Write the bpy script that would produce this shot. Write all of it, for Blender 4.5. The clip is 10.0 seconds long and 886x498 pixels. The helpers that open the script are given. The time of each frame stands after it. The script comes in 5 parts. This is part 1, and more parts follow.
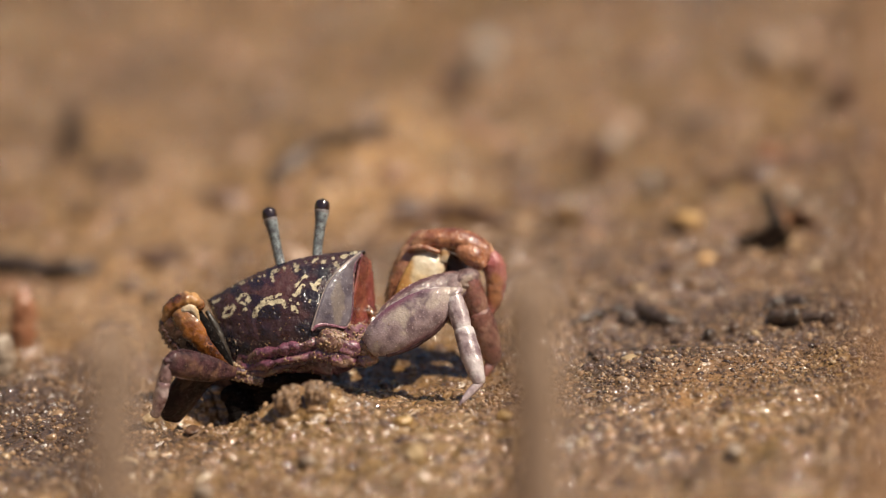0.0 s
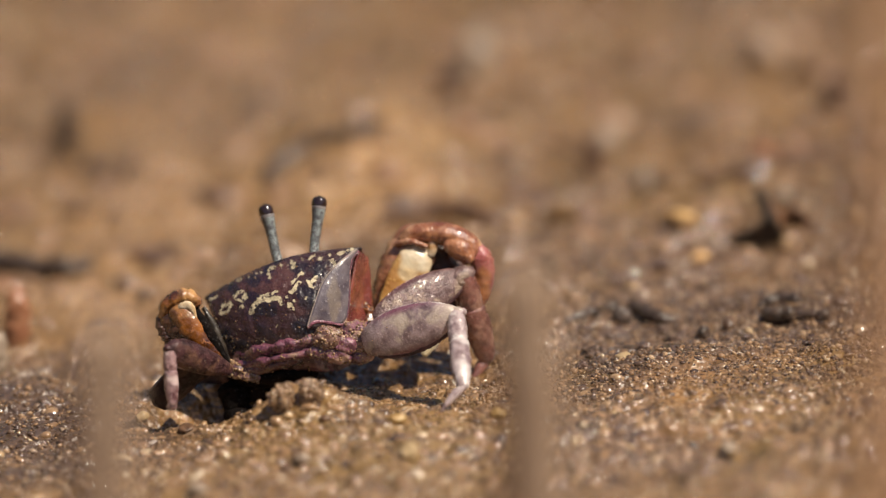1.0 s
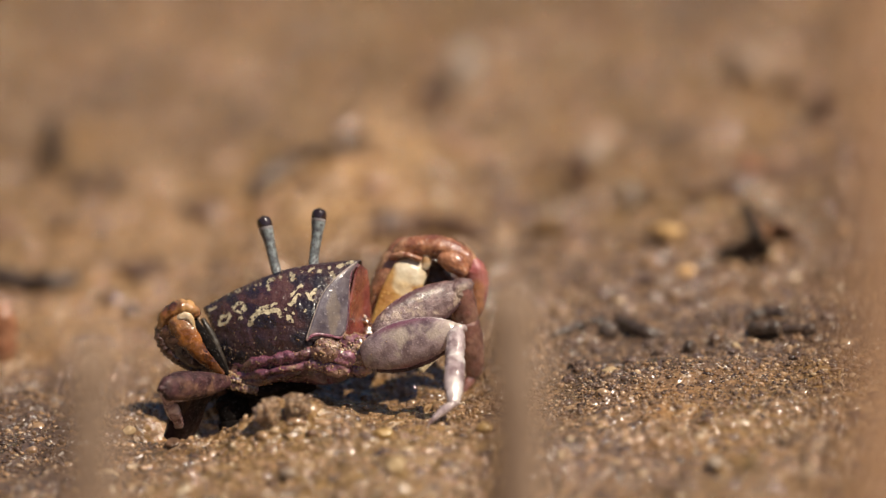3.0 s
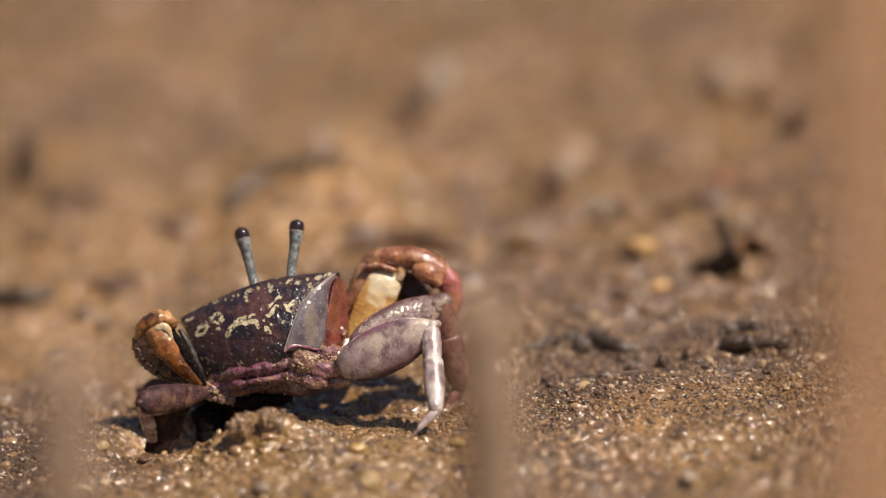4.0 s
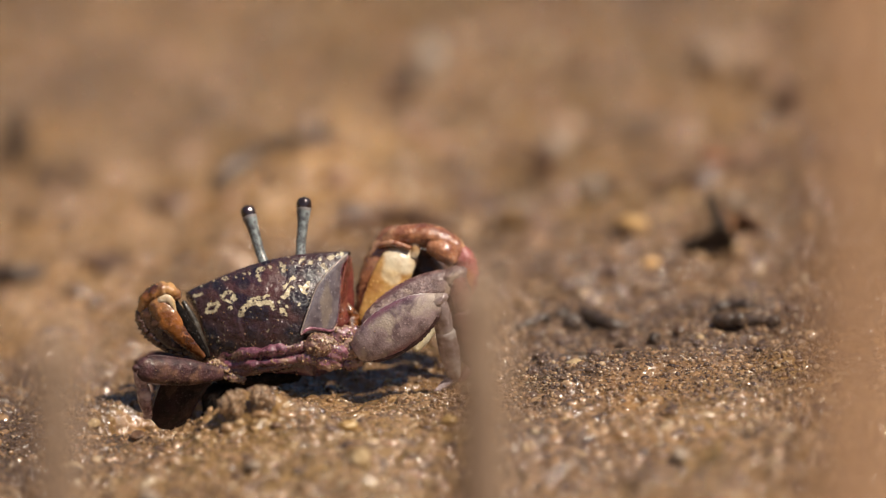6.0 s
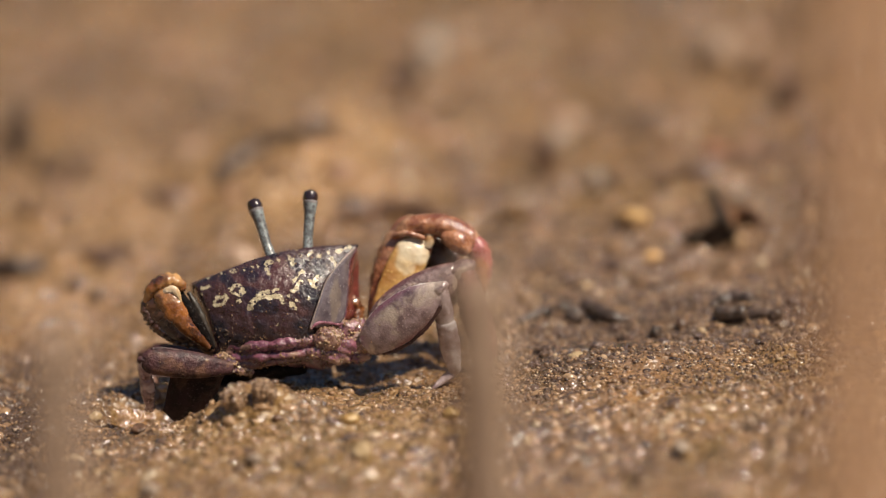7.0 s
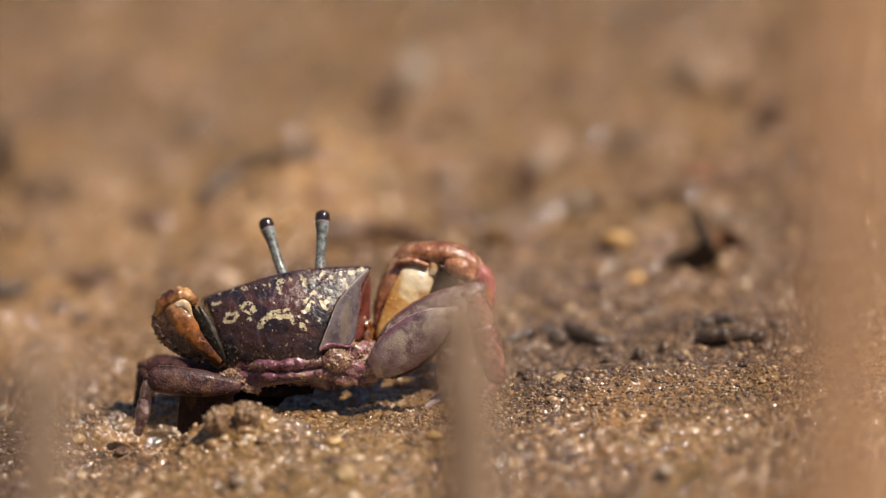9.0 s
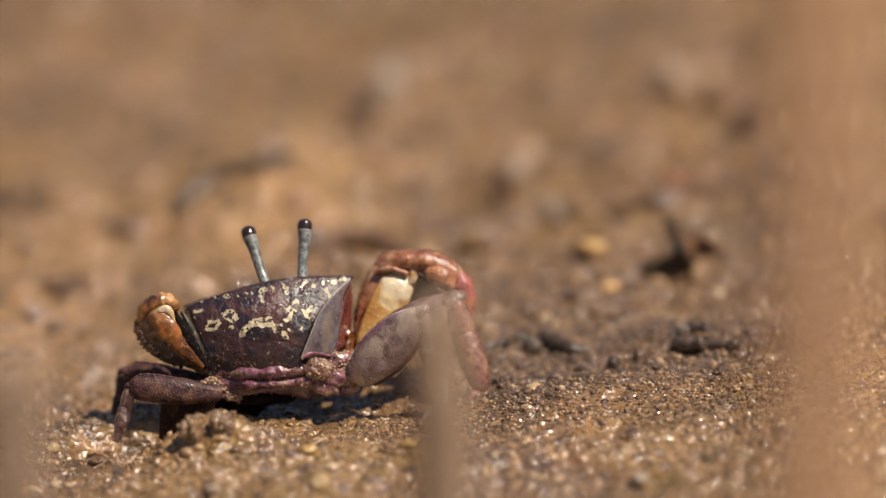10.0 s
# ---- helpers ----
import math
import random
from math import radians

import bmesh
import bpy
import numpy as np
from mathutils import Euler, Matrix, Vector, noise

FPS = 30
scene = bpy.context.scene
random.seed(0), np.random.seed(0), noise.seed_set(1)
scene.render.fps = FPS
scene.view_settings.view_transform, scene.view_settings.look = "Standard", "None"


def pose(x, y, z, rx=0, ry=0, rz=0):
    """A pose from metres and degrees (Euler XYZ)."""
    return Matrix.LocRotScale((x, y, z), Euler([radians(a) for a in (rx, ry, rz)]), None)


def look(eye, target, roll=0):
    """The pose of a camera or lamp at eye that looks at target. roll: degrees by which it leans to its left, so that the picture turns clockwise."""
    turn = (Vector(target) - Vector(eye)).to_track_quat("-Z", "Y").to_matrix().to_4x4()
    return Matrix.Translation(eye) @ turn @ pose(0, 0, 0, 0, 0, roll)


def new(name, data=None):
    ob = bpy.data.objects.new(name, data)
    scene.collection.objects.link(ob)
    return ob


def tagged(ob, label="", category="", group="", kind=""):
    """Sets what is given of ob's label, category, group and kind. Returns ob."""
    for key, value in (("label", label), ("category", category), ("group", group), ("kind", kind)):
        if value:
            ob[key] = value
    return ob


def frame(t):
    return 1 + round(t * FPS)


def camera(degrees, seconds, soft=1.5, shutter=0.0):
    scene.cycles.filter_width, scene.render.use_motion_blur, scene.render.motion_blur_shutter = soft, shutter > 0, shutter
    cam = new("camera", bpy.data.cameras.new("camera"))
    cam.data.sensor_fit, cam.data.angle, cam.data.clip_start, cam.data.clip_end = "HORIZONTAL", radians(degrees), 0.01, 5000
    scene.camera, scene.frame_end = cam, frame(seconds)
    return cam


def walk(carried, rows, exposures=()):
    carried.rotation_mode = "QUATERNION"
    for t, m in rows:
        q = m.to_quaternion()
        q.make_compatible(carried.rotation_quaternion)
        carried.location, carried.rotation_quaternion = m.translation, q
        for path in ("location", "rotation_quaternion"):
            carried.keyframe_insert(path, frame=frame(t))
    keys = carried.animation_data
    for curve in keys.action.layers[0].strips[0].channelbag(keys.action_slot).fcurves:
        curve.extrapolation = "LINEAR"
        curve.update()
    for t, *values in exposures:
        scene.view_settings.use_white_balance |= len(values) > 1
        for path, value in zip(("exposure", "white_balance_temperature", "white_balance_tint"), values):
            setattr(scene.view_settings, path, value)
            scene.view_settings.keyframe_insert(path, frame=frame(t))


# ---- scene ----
# The stage: a mud flat seen through a long lens from 1.5 m, 16 degrees down.
TILT = 16.0
DIST = 1.5
LENS = 15000.0          # focal length in units of the picture's width / 1568
SIN, COS = math.sin(radians(TILT)), math.cos(radians(TILT))
EYE = Vector((0.0, -DIST * COS, DIST * SIN))

cam = camera(2 * math.degrees(math.atan(784 / LENS)), 10.0, soft=1.15)
cam.data.dof.use_dof = True
cam.data.dof.focus_distance = 1.493
cam.data.dof.aperture_fstop = 6.2

# pan of the tripod head: seconds, shift right, shift down (1e-4 m at the subject)
PAN = [(0, 0, 0), (0.5, -8.8, -4.8), (1, -10.8, -4.0), (1.5, -10.5, -5.8), (2, -15, -3.8), (2.5, -19.8, 4.8),
       (4, -82.5, 47.5), (4.5, -100.5, 45.2), (5, -109.5, 34), (5.5, -103.5, 20), (7, -95, -4.8), (7.5, -100, 5),
       (8, -100, 18.8), (8.5, -104.8, 20.5), (9, -124.8, 35), (9.5, -153.2, 46.2), (10, -170.2, 49.5)]


def aim(px, py):
    a, b = (184 - px) / LENS, (259 + py) / LENS
    return look(EYE, EYE + Vector((a, COS + b * SIN, -SIN + b * COS)))


walk(cam, [(t, aim(px, py)) for t, px, py in PAN], exposures=[(0, 0.08), (10, 0.08)])

# ---- light ----
SUN_DIR = Vector((0.41, -0.29, 0.865)).normalized()
sky_world = bpy.data.worlds.new("sky")
scene.world = sky_world
sky_world.use_nodes = True
wn = sky_world.node_tree
sky = wn.nodes.new("ShaderNodeTexSky")
sky.sky_type = "NISHITA"
sky.sun_disc = False
sky.sun_elevation = math.asin(SUN_DIR.z)
sky.sun_rotation = math.atan2(SUN_DIR.x, SUN_DIR.y)
wn.links.new(sky.outputs[0], wn.nodes["Background"].inputs[0])
wn.nodes["Background"].inputs[1].default_value = 0.05
sun = new("sun", bpy.data.lights.new("sun", "SUN"))
sun.data.energy = 5.0
sun.data.angle = radians(0.53)
sun.data.color = (1.0, 0.885, 0.725)
sun.matrix_world = look(SUN_DIR * 3, (0, 0, 0))


# ---- helpers of this scene ----
def K(u, v, y=0.0):
    """Stage coordinates: u right and v down in 1e-4 m, y away in mm."""
    return Vector(((u - 600) * 1e-4, y * 1e-3, (700 - v) * 1e-4))


STAGE = pose(0, 0, 0, -TILT, 0, 0)


def on_ground(u, v):
    """Plan coordinates of the flat seen at stage u, v."""
    d = Vector(((u - 600) / LENS, COS + (700 - v) / LENS * SIN, -SIN + (700 - v) / LENS * COS))
    k = -EYE.z / d.z
    p = EYE + d * k
    return p.x, p.y


def on_slope(u, v):
    """Plan coordinates of the rising flat seen at stage u, v."""
    x, y = on_ground(u, v)
    return x, y - 0.02975 * math.tanh(x / 0.35) / (SIN / COS)


def along(u, v, d):
    """The place d metres off along the line of sight through stage u, v."""
    w = Vector(((u - 600) / LENS, COS + (700 - v) / LENS * SIN, -SIN + (700 - v) / LENS * COS))
    return EYE + w * d


def catmull(pts, n, closed=False):
    """n points along a Catmull-Rom curve through pts (tuples of any length)."""
    a = np.array([list(p) for p in pts], float)
    m = len(a)
    out = []
    spans = m if closed else m - 1
    for i in range(n):
        x = i / (n if closed else n - 1) * spans
        k = min(int(x), spans - 1)
        f = x - k
        idx = [(k + j) % m if closed else min(max(k + j, 0), m - 1) for j in (-1, 0, 1, 2)]
        p0, p1, p2, p3 = a[idx[0]], a[idx[1]], a[idx[2]], a[idx[3]]
        out.append(0.5 * (2 * p1 + (p2 - p0) * f + (2 * p0 - 5 * p1 + 4 * p2 - p3) * f * f + (3 * p1 - p0 - 3 * p2 + p3) * f ** 3))
    return out


def rough(bm, amount, scale, seed=0.0):
    """Push vertices along their normals by noise of that grain."""
    bm.normal_update()
    off = Vector((seed * 7.1, seed * 3.3, seed * 5.7))
    moves = [(v, v.normal * (noise.noise(v.co / scale + off) * amount)) for v in bm.verts]
    for v, d in moves:
        v.co += d
    return bm


def tube(pts, seg=14, rings=22, ref=(0, 1, 0), sharp=1.0):
    """A closed limb along rows (x, y, z, half width, half depth), rounded at both ends."""
    bm = bmesh.new()
    rows = catmull(pts, rings)
    ref = Vector(ref)
    loops = []
    for i, r in enumerate(rows):
        p = Vector(r[:3])
        q0, q1 = Vector(rows[max(i - 1, 0)][:3]), Vector(rows[min(i + 1, rings - 1)][:3])
        t = (q1 - q0).normalized()
        n1 = ref - t * ref.dot(t)
        n1 = n1.normalized() if n1.length > 1e-6 else t.orthogonal().normalized()
        n2 = t.cross(n1)
        w, d = max(r[3], 1e-5), max(r[4], 1e-5)
        loops.append([])
        for j in range(seg):
            a = 2 * math.pi * j / seg
            c, s = math.cos(a), math.sin(a)
            c = math.copysign(abs(c) ** sharp, c)
            s = math.copysign(abs(s) ** sharp, s)
            loops[-1].append(bm.verts.new(p + n2 * (w * c) + n1 * (d * s)))
    for a, b in zip(loops, loops[1:]):
        for j in range(seg):
            k = (j + 1) % seg
            bm.faces.new((a[j], a[k], b[k], b[j]))
    for lp, r0, r1, rev in ((loops[0], rows[0], rows[1], True), (loops[-1], rows[-1], rows[-2], False)):
        t = (Vector(r0[:3]) - Vector(r1[:3])).normalized()
        tip = bm.verts.new(Vector(r0[:3]) + t * min(r0[3], r0[4]) * 0.5)
        for j in range(seg):
            k = (j + 1) % seg
            bm.faces.new((lp[j], tip, lp[k]) if not rev else (lp[k], tip, lp[j]))
    bmesh.ops.recalc_face_normals(bm, faces=bm.faces)
    return bm


def limb(points, **kw):
    """A tube from stage points (u, v, y, half width, half depth), widths in 1e-4 m."""
    return tube([(*K(u, v, y), w * 1e-4, d * 1e-4) for u, v, y, w, d in points], **kw)


def blob(c, r, sub=3, amount=0.0, scale=0.002, seed=0.0):
    bm = bmesh.new()
    bmesh.ops.create_icosphere(bm, subdivisions=sub, radius=1.0)
    for v in bm.verts:
        v.co = Vector((v.co.x * r[0], v.co.y * r[1], v.co.z * r[2])) + Vector(c)
    if amount:
        rough(bm, amount, scale, seed)
    return bm


def join(*bms):
    """One bmesh out of several pieces of the same part."""
    out = bmesh.new()
    for b in bms:
        me = bpy.data.meshes.new("join")
        b.to_mesh(me)
        b.free()
        out.from_mesh(me)
        bpy.data.meshes.remove(me)
    return out


def mesh_of(name, bm, material, smooth=True):
    me = bpy.data.meshes.new(name)
    bm.to_mesh(me)
    bm.free()
    if smooth:
        me.polygons.foreach_set("use_smooth", [True] * len(me.polygons))
    me.materials.append(material)
    return me


def part(name, bm, material, parent, label="", smooth=True):
    ob = new(name, mesh_of(name, bm, material, smooth))
    ob.parent = parent
    if label:
        tagged(ob, label=label)
    return ob


def thing(name, bm, material, m, label, category, group="", kind="", smooth=True):
    ob = new(name, mesh_of(name, bm, material, smooth))
    ob.matrix_world = m
    return tagged(ob, label, category, group, kind)


# ---- materials ----
class Mat:
    """A principled material with a few shorthand nodes in object space."""

    def __init__(self, name, rough_=0.5, spec=0.5, coat=0.0, coat_rough=0.1):
        self.m = bpy.data.materials.new(name)
        self.m.use_nodes = True
        self.t = self.m.node_tree
        self.b = self.t.nodes["Principled BSDF"]
        self.b.inputs["Roughness"].default_value = rough_
        self.b.inputs["Specular IOR Level"].default_value = spec
        self.b.inputs["Coat Weight"].default_value = coat
        self.b.inputs["Coat Roughness"].default_value = coat_rough
        self.co = self.t.nodes.new("ShaderNodeTexCoord").outputs["Object"]

    def put(self, sock, value):
        if isinstance(value, bpy.types.NodeSocket):
            self.t.links.new(value, sock)
        else:
            sock.default_value = value

    def noise(self, scale, detail=3.0, rough_=0.55, co=None, color=False, distort=0.0):
        n = self.t.nodes.new("ShaderNodeTexNoise")
        self.put(n.inputs["Vector"], co or self.co)
        n.inputs["Scale"].default_value = scale
        n.inputs["Detail"].default_value = detail
        n.inputs["Roughness"].default_value = rough_
        n.inputs["Distortion"].default_value = distort
        return n.outputs["Color" if color else "Fac"]

    def voronoi(self, scale, feature="F1", out="Distance", co=None):
        n = self.t.nodes.new("ShaderNodeTexVoronoi")
        n.feature = feature
        self.put(n.inputs["Vector"], co or self.co)
        n.inputs["Scale"].default_value = scale
        return n.outputs[out]

    def math(self, op, a, b=0.5, c=0.0, clamp=False):
        n = self.t.nodes.new("ShaderNodeMath")
        n.operation, n.use_clamp = op, clamp
        for s, v in zip(n.inputs, (a, b, c)):
            self.put(s, v)
        return n.outputs[0]

    def span(self, value, lo, hi, a=0.0, b=1.0):
        n = self.t.nodes.new("ShaderNodeMapRange")
        n.interpolation_type = "SMOOTHSTEP"
        for s, v in zip(n.inputs, (value, lo, hi, a, b)):
            self.put(s, v)
        return n.outputs[0]

    def mix(self, fac, a, b, mode="MIX"):
        n = self.t.nodes.new("ShaderNodeMix")
        n.data_type, n.blend_type = "RGBA", mode
        self.put(n.inputs["Factor"], fac)
        self.put(n.inputs[6], (*a, 1) if isinstance(a, tuple) else a)
        self.put(n.inputs[7], (*b, 1) if isinstance(b, tuple) else b)
        return n.outputs[2]

    def ramp(self, fac, stops):
        n = self.t.nodes.new("ShaderNodeValToRGB")
        e = n.color_ramp.elements
        while len(e) < len(stops):
            e.new(0.5)
        for el, (p, c) in zip(e, stops):
            el.position, el.color = p, (*c, 1)
        self.put(n.inputs[0], fac)
        return n.outputs[0]

    def spot(self, u, v, ru, rv, warp):
        """1 inside an ellipse round the stage place u, v (crab space), 0 outside, with a wandering edge."""
        s = self.t.nodes.new("ShaderNodeVectorMath")
        s.operation = "SUBTRACT"
        self.put(s.inputs[0], warp)
        c = K(u, v)
        s.inputs[1].default_value = (c.x, 0, c.z)
        k = self.t.nodes.new("ShaderNodeVectorMath")
        k.operation = "MULTIPLY"
        self.put(k.inputs[0], s.outputs[0])
        k.inputs[1].default_value = (1e4 / ru, 0, 1e4 / rv)
        d = self.t.nodes.new("ShaderNodeVectorMath")
        d.operation = "LENGTH"
        self.put(d.inputs[0], k.outputs[0])
        return self.span(d.outputs["Value"], 1.15, 0.75)

    def vec(self, op, a, b):
        n = self.t.nodes.new("ShaderNodeVectorMath")
        n.operation = op
        self.put(n.inputs[0], a)
        self.put(n.inputs[1], b)
        return n

    def strokes(self, lines, warp):
        """Distance to the nearest of brush strokes ((u, v), ..., half width) in crab space, over their half width."""
        flat = self.vec("MULTIPLY", warp, (1, 0, 1)).outputs[0]
        near = None
        for *pts, r in lines:
            ends = [K(u, v) for u, v in pts]
            for a, b in zip(ends, ends[1:] or ends):
                off = self.vec("SUBTRACT", flat, a).outputs[0]
                if a != b:
                    ab = b - a
                    f = self.math("MULTIPLY", self.vec("DOT_PRODUCT", off, ab / ab.length_squared).outputs["Value"], 1.0, clamp=True)
                    run = self.t.nodes.new("ShaderNodeVectorMath")
                    run.operation = "SCALE"
                    run.inputs[0].default_value = ab
                    self.put(run.inputs["Scale"], f)
                    off = self.vec("SUBTRACT", off, run.outputs[0]).outputs[0]
                d = self.math("MULTIPLY", self.vec("LENGTH", off, (0, 0, 0)).outputs["Value"], 1e4 / r)
                near = d if near is None else self.math("MINIMUM", near, d)
        return near

    def patch(self, x, y, rx, ry, warp):
        """1 inside an ellipse of the plan, 0 outside, with a wandering edge."""
        s = self.t.nodes.new("ShaderNodeVectorMath")
        s.operation = "SUBTRACT"
        self.put(s.inputs[0], warp)
        s.inputs[1].default_value = (x, y, 0)
        k = self.t.nodes.new("ShaderNodeVectorMath")
        k.operation = "MULTIPLY"
        self.put(k.inputs[0], s.outputs[0])
        k.inputs[1].default_value = (1 / rx, 1 / ry, 0)
        d = self.t.nodes.new("ShaderNodeVectorMath")
        d.operation = "LENGTH"
        self.put(d.inputs[0], k.outputs[0])
        return self.span(d.outputs["Value"], 1.3, 0.6)

    def warped(self, scale, amount):
        n = self.noise(scale, 2.0, color=True)
        a = self.t.nodes.new("ShaderNodeVectorMath")
        a.operation = "SUBTRACT"
        self.put(a.inputs[0], n)
        a.inputs[1].default_value = (0.5, 0.5, 0.5)
        b = self.t.nodes.new("ShaderNodeVectorMath")
        b.operation = "MULTIPLY_ADD"
        self.put(b.inputs[0], a.outputs[0])
        b.inputs[1].default_value = (amount,) * 3
        self.put(b.inputs[2], self.co)
        return b.outputs[0]

    def done(self, color, bump=None, strength=0.4, distance=0.0003, rough_=None, film=None, film_distance=0.0006):
        self.put(self.b.inputs["Base Color"], (*color, 1) if isinstance(color, tuple) else color)
        if bump is not None:
            n = self.t.nodes.new("ShaderNodeBump")
            n.inputs["Strength"].default_value = strength
            n.inputs["Distance"].default_value = distance
            self.put(n.inputs["Height"], bump)
            self.put(self.b.inputs["Normal"], n.outputs[0])
        if rough_ is not None:
            self.put(self.b.inputs["Roughness"], rough_)
        if film is not None:
            n = self.t.nodes.new("ShaderNodeBump")
            n.inputs["Strength"].default_value = 1.0
            n.inputs["Distance"].default_value = film_distance
            self.put(n.inputs["Height"], film)
            self.put(self.b.inputs["Coat Normal"], n.outputs[0])
        return self.m


# cream marks of the shield: places along each brush stroke, then its half width
SQUIGGLES = [((412, 541), (400, 545), (393, 556), (399, 560), (409, 555), (414, 544), 2.5), ((420, 530), (425, 522), (436, 521), (442, 529), (434, 537), (424, 536), 2.7), ((434, 548), 3.4),
             ((450, 559), (455, 547), (463, 538), 4.2), ((464, 534), (480, 535), (492, 532), (503, 537), 4.2), ((468, 528), (484, 526), (497, 520), 2.0), ((503, 537), (505, 545), 3.4),
             ((521, 523), (530, 514), (537, 504), 2.9), ((525, 505), (531, 494), (541, 489), 2.5), ((551, 504), (560, 513), 3.5), ((556, 507), (566, 497), 2.9),
             ((514, 531), 2.9), ((517, 543), (524, 551), 3.2), ((527, 539), 3.0)]
FLECKS = [((480, 483), (489, 477), 2.4), ((480, 489), (483, 497), 2.5), ((467, 487), 2.5), ((503, 475), 2.9), ((523, 470), (526, 478), 4.2), ((574, 462), 4.6), ((594, 467), (600, 477), 3.4),
          ((605, 456), (614, 451), 2.9), ((551, 463), (563, 457), 2.2), ((376, 534), (389, 527), 2.2), ((374, 542), 2.7), ((388, 514), 2.5), ((425, 501), (431, 498), 1.8), ((446, 497), 2.0),
          ((410, 505), 2.0), ((540, 463), 2.0), ((622, 449), (630, 446), 2.5), ((590, 456), 2.2), ((549, 533), 2.9), ((458, 489), 1.7)]


def shell_carapace():
    """Dark violet shell with maroon clouds and cream squiggles."""
    k = Mat("mottled_shell", 0.32, 0.6, 0.5, 0.15)
    base = k.mix(k.span(k.noise(190, 3), 0.40, 0.58), (0.010, 0.008, 0.014), (0.050, 0.020, 0.022))
    base = k.mix(k.math("MULTIPLY", k.span(k.noise(520, 4), 0.48, 0.72), 0.45), base, (0.070, 0.045, 0.050))
    base = k.mix(k.math("MULTIPLY", k.span(k.noise(70, 2), 0.48, 0.64), 0.35), base, (0.052, 0.020, 0.042))
    w = k.warped(1000, 0.0012)
    soft = k.warped(300, 0.0030)
    for u, v, ru, rv, amount in ((506, 500, 20, 34, 0.6), (472, 513, 26, 12, 0.55), (440, 512, 22, 9, 0.35), (534, 545, 14, 18, 0.4), (590, 492, 14, 18, 0.3), (410, 530, 14, 12, 0.3)):
        base = k.mix(k.math("MULTIPLY", k.spot(u, v, ru, rv, soft), amount), base, (0.125, 0.050, 0.043))
    for u, v, ru, rv in ((455, 503, 13, 12), (480, 550, 22, 14), (545, 530, 18, 24), (420, 515, 12, 10), (535, 480, 16, 12), (575, 485, 14, 12)):
        base = k.mix(k.math("MULTIPLY", k.spot(u, v, ru, rv, soft), 0.7), base, (0.012, 0.010, 0.018))
    cream = k.span(k.strokes(SQUIGGLES, w), 1.25, 0.80)
    pale = k.math("MULTIPLY", k.span(k.strokes(FLECKS, w), 1.3, 0.6), 0.75)
    pores = k.span(k.voronoi(1150), 0.20, 0.36)
    marks = k.math("MULTIPLY", k.math("MAXIMUM", cream, pale), pores)
    marks = k.math("MULTIPLY", marks, k.span(k.noise(900, 2), 0.30, 0.46, 0.45, 1.0))
    fleck = k.math("MULTIPLY", k.span(k.noise(1500, 1), 0.70, 0.75), 0.35)
    marks = k.math("MAXIMUM", marks, fleck)
    col = k.mix(marks, base, (0.66, 0.56, 0.37))
    bump = k.math("ADD", k.noise(1800, 3), k.math("MULTIPLY", k.noise(420, 2), 1.6))
    film = k.math("ADD", k.noise(600, 2, 0.5), k.math("MULTIPLY", k.noise(1900, 1), 0.35))
    k.b.inputs["Coat Weight"].default_value = 0.8
    return k.done(col, bump, 0.6, 0.0004, k.span(k.noise(900, 2), 0.3, 0.7, 0.2, 0.45), film, 0.0008)


def shell_plain(name, dark, light, accent, scale=500, rough_=0.35, coat=0.4, grain=2200, strength=0.45, edge=None, spots=()):
    k = Mat(name, rough_, 0.55, coat, 0.1)
    col = k.mix(k.span(k.noise(scale, 5), 0.3, 0.7), dark, light)
    col = k.mix(k.span(k.noise(scale * 0.45, 3, distort=0.6), 0.52, 0.72), col, accent)
    col = k.mix(k.math("MULTIPLY", k.span(k.noise(grain, 1), 0.62, 0.72), 0.45), col, tuple(min(1, c * 1.7 + 0.06) for c in light))
    for u, v, ru, rv, tone, amount in spots:
        near = k.math("MULTIPLY", k.spot(u, v, ru, rv, k.warped(350, 0.0022)), k.span(k.noise(scale, 3), 0.30, 0.60, amount * 0.5, amount))
        col = k.mix(near, col, tone)
    if edge:
        sep = k.t.nodes.new("ShaderNodeSeparateXYZ")
        k.put(sep.inputs[0], k.warped(500, 0.0012))
        col = k.mix(k.span(k.math("ABSOLUTE", sep.outputs[2]), edge[0], edge[1]), col, edge[2])
    bump = k.math("ADD", k.noise(grain, 3), k.math("MULTIPLY", k.noise(scale, 3), 0.5))
    film = k.math("ADD", k.noise(650, 2, 0.5), k.math("MULTIPLY", k.noise(1700, 1), 0.3))
    k.b.inputs["Coat Weight"].default_value = min(1.0, coat + 0.45)
    k.b.inputs["Coat IOR"].default_value = 1.75
    return k.done(col, bump, strength * 1.3, 0.0003, k.span(k.noise(scale * 1.7, 3), 0.3, 0.7, rough_ - 0.12, rough_ + 0.18), film, 0.00045)


M_CARAPACE = shell_carapace()
M_BODY = shell_plain("purple_body_shell", (0.045, 0.015, 0.024), (0.16, 0.060, 0.080), (0.27, 0.145, 0.098), 420, 0.32, 0.5, 1600, 0.8)
M_FOLD = shell_plain("wet_purple_joint_skin", (0.068, 0.020, 0.036), (0.26, 0.090, 0.130), (0.42, 0.26, 0.18), 600, 0.24, 0.6, 1500, 0.9)
M_PLATE = shell_plain("blue_grey_shell", (0.075, 0.055, 0.070), (0.20, 0.170, 0.190), (0.20, 0.155, 0.150), 330, 0.36, 0.4, 1600, 0.2, None, ((598, 535, 11, 42, (0.30, 0.235, 0.165), 0.5),))
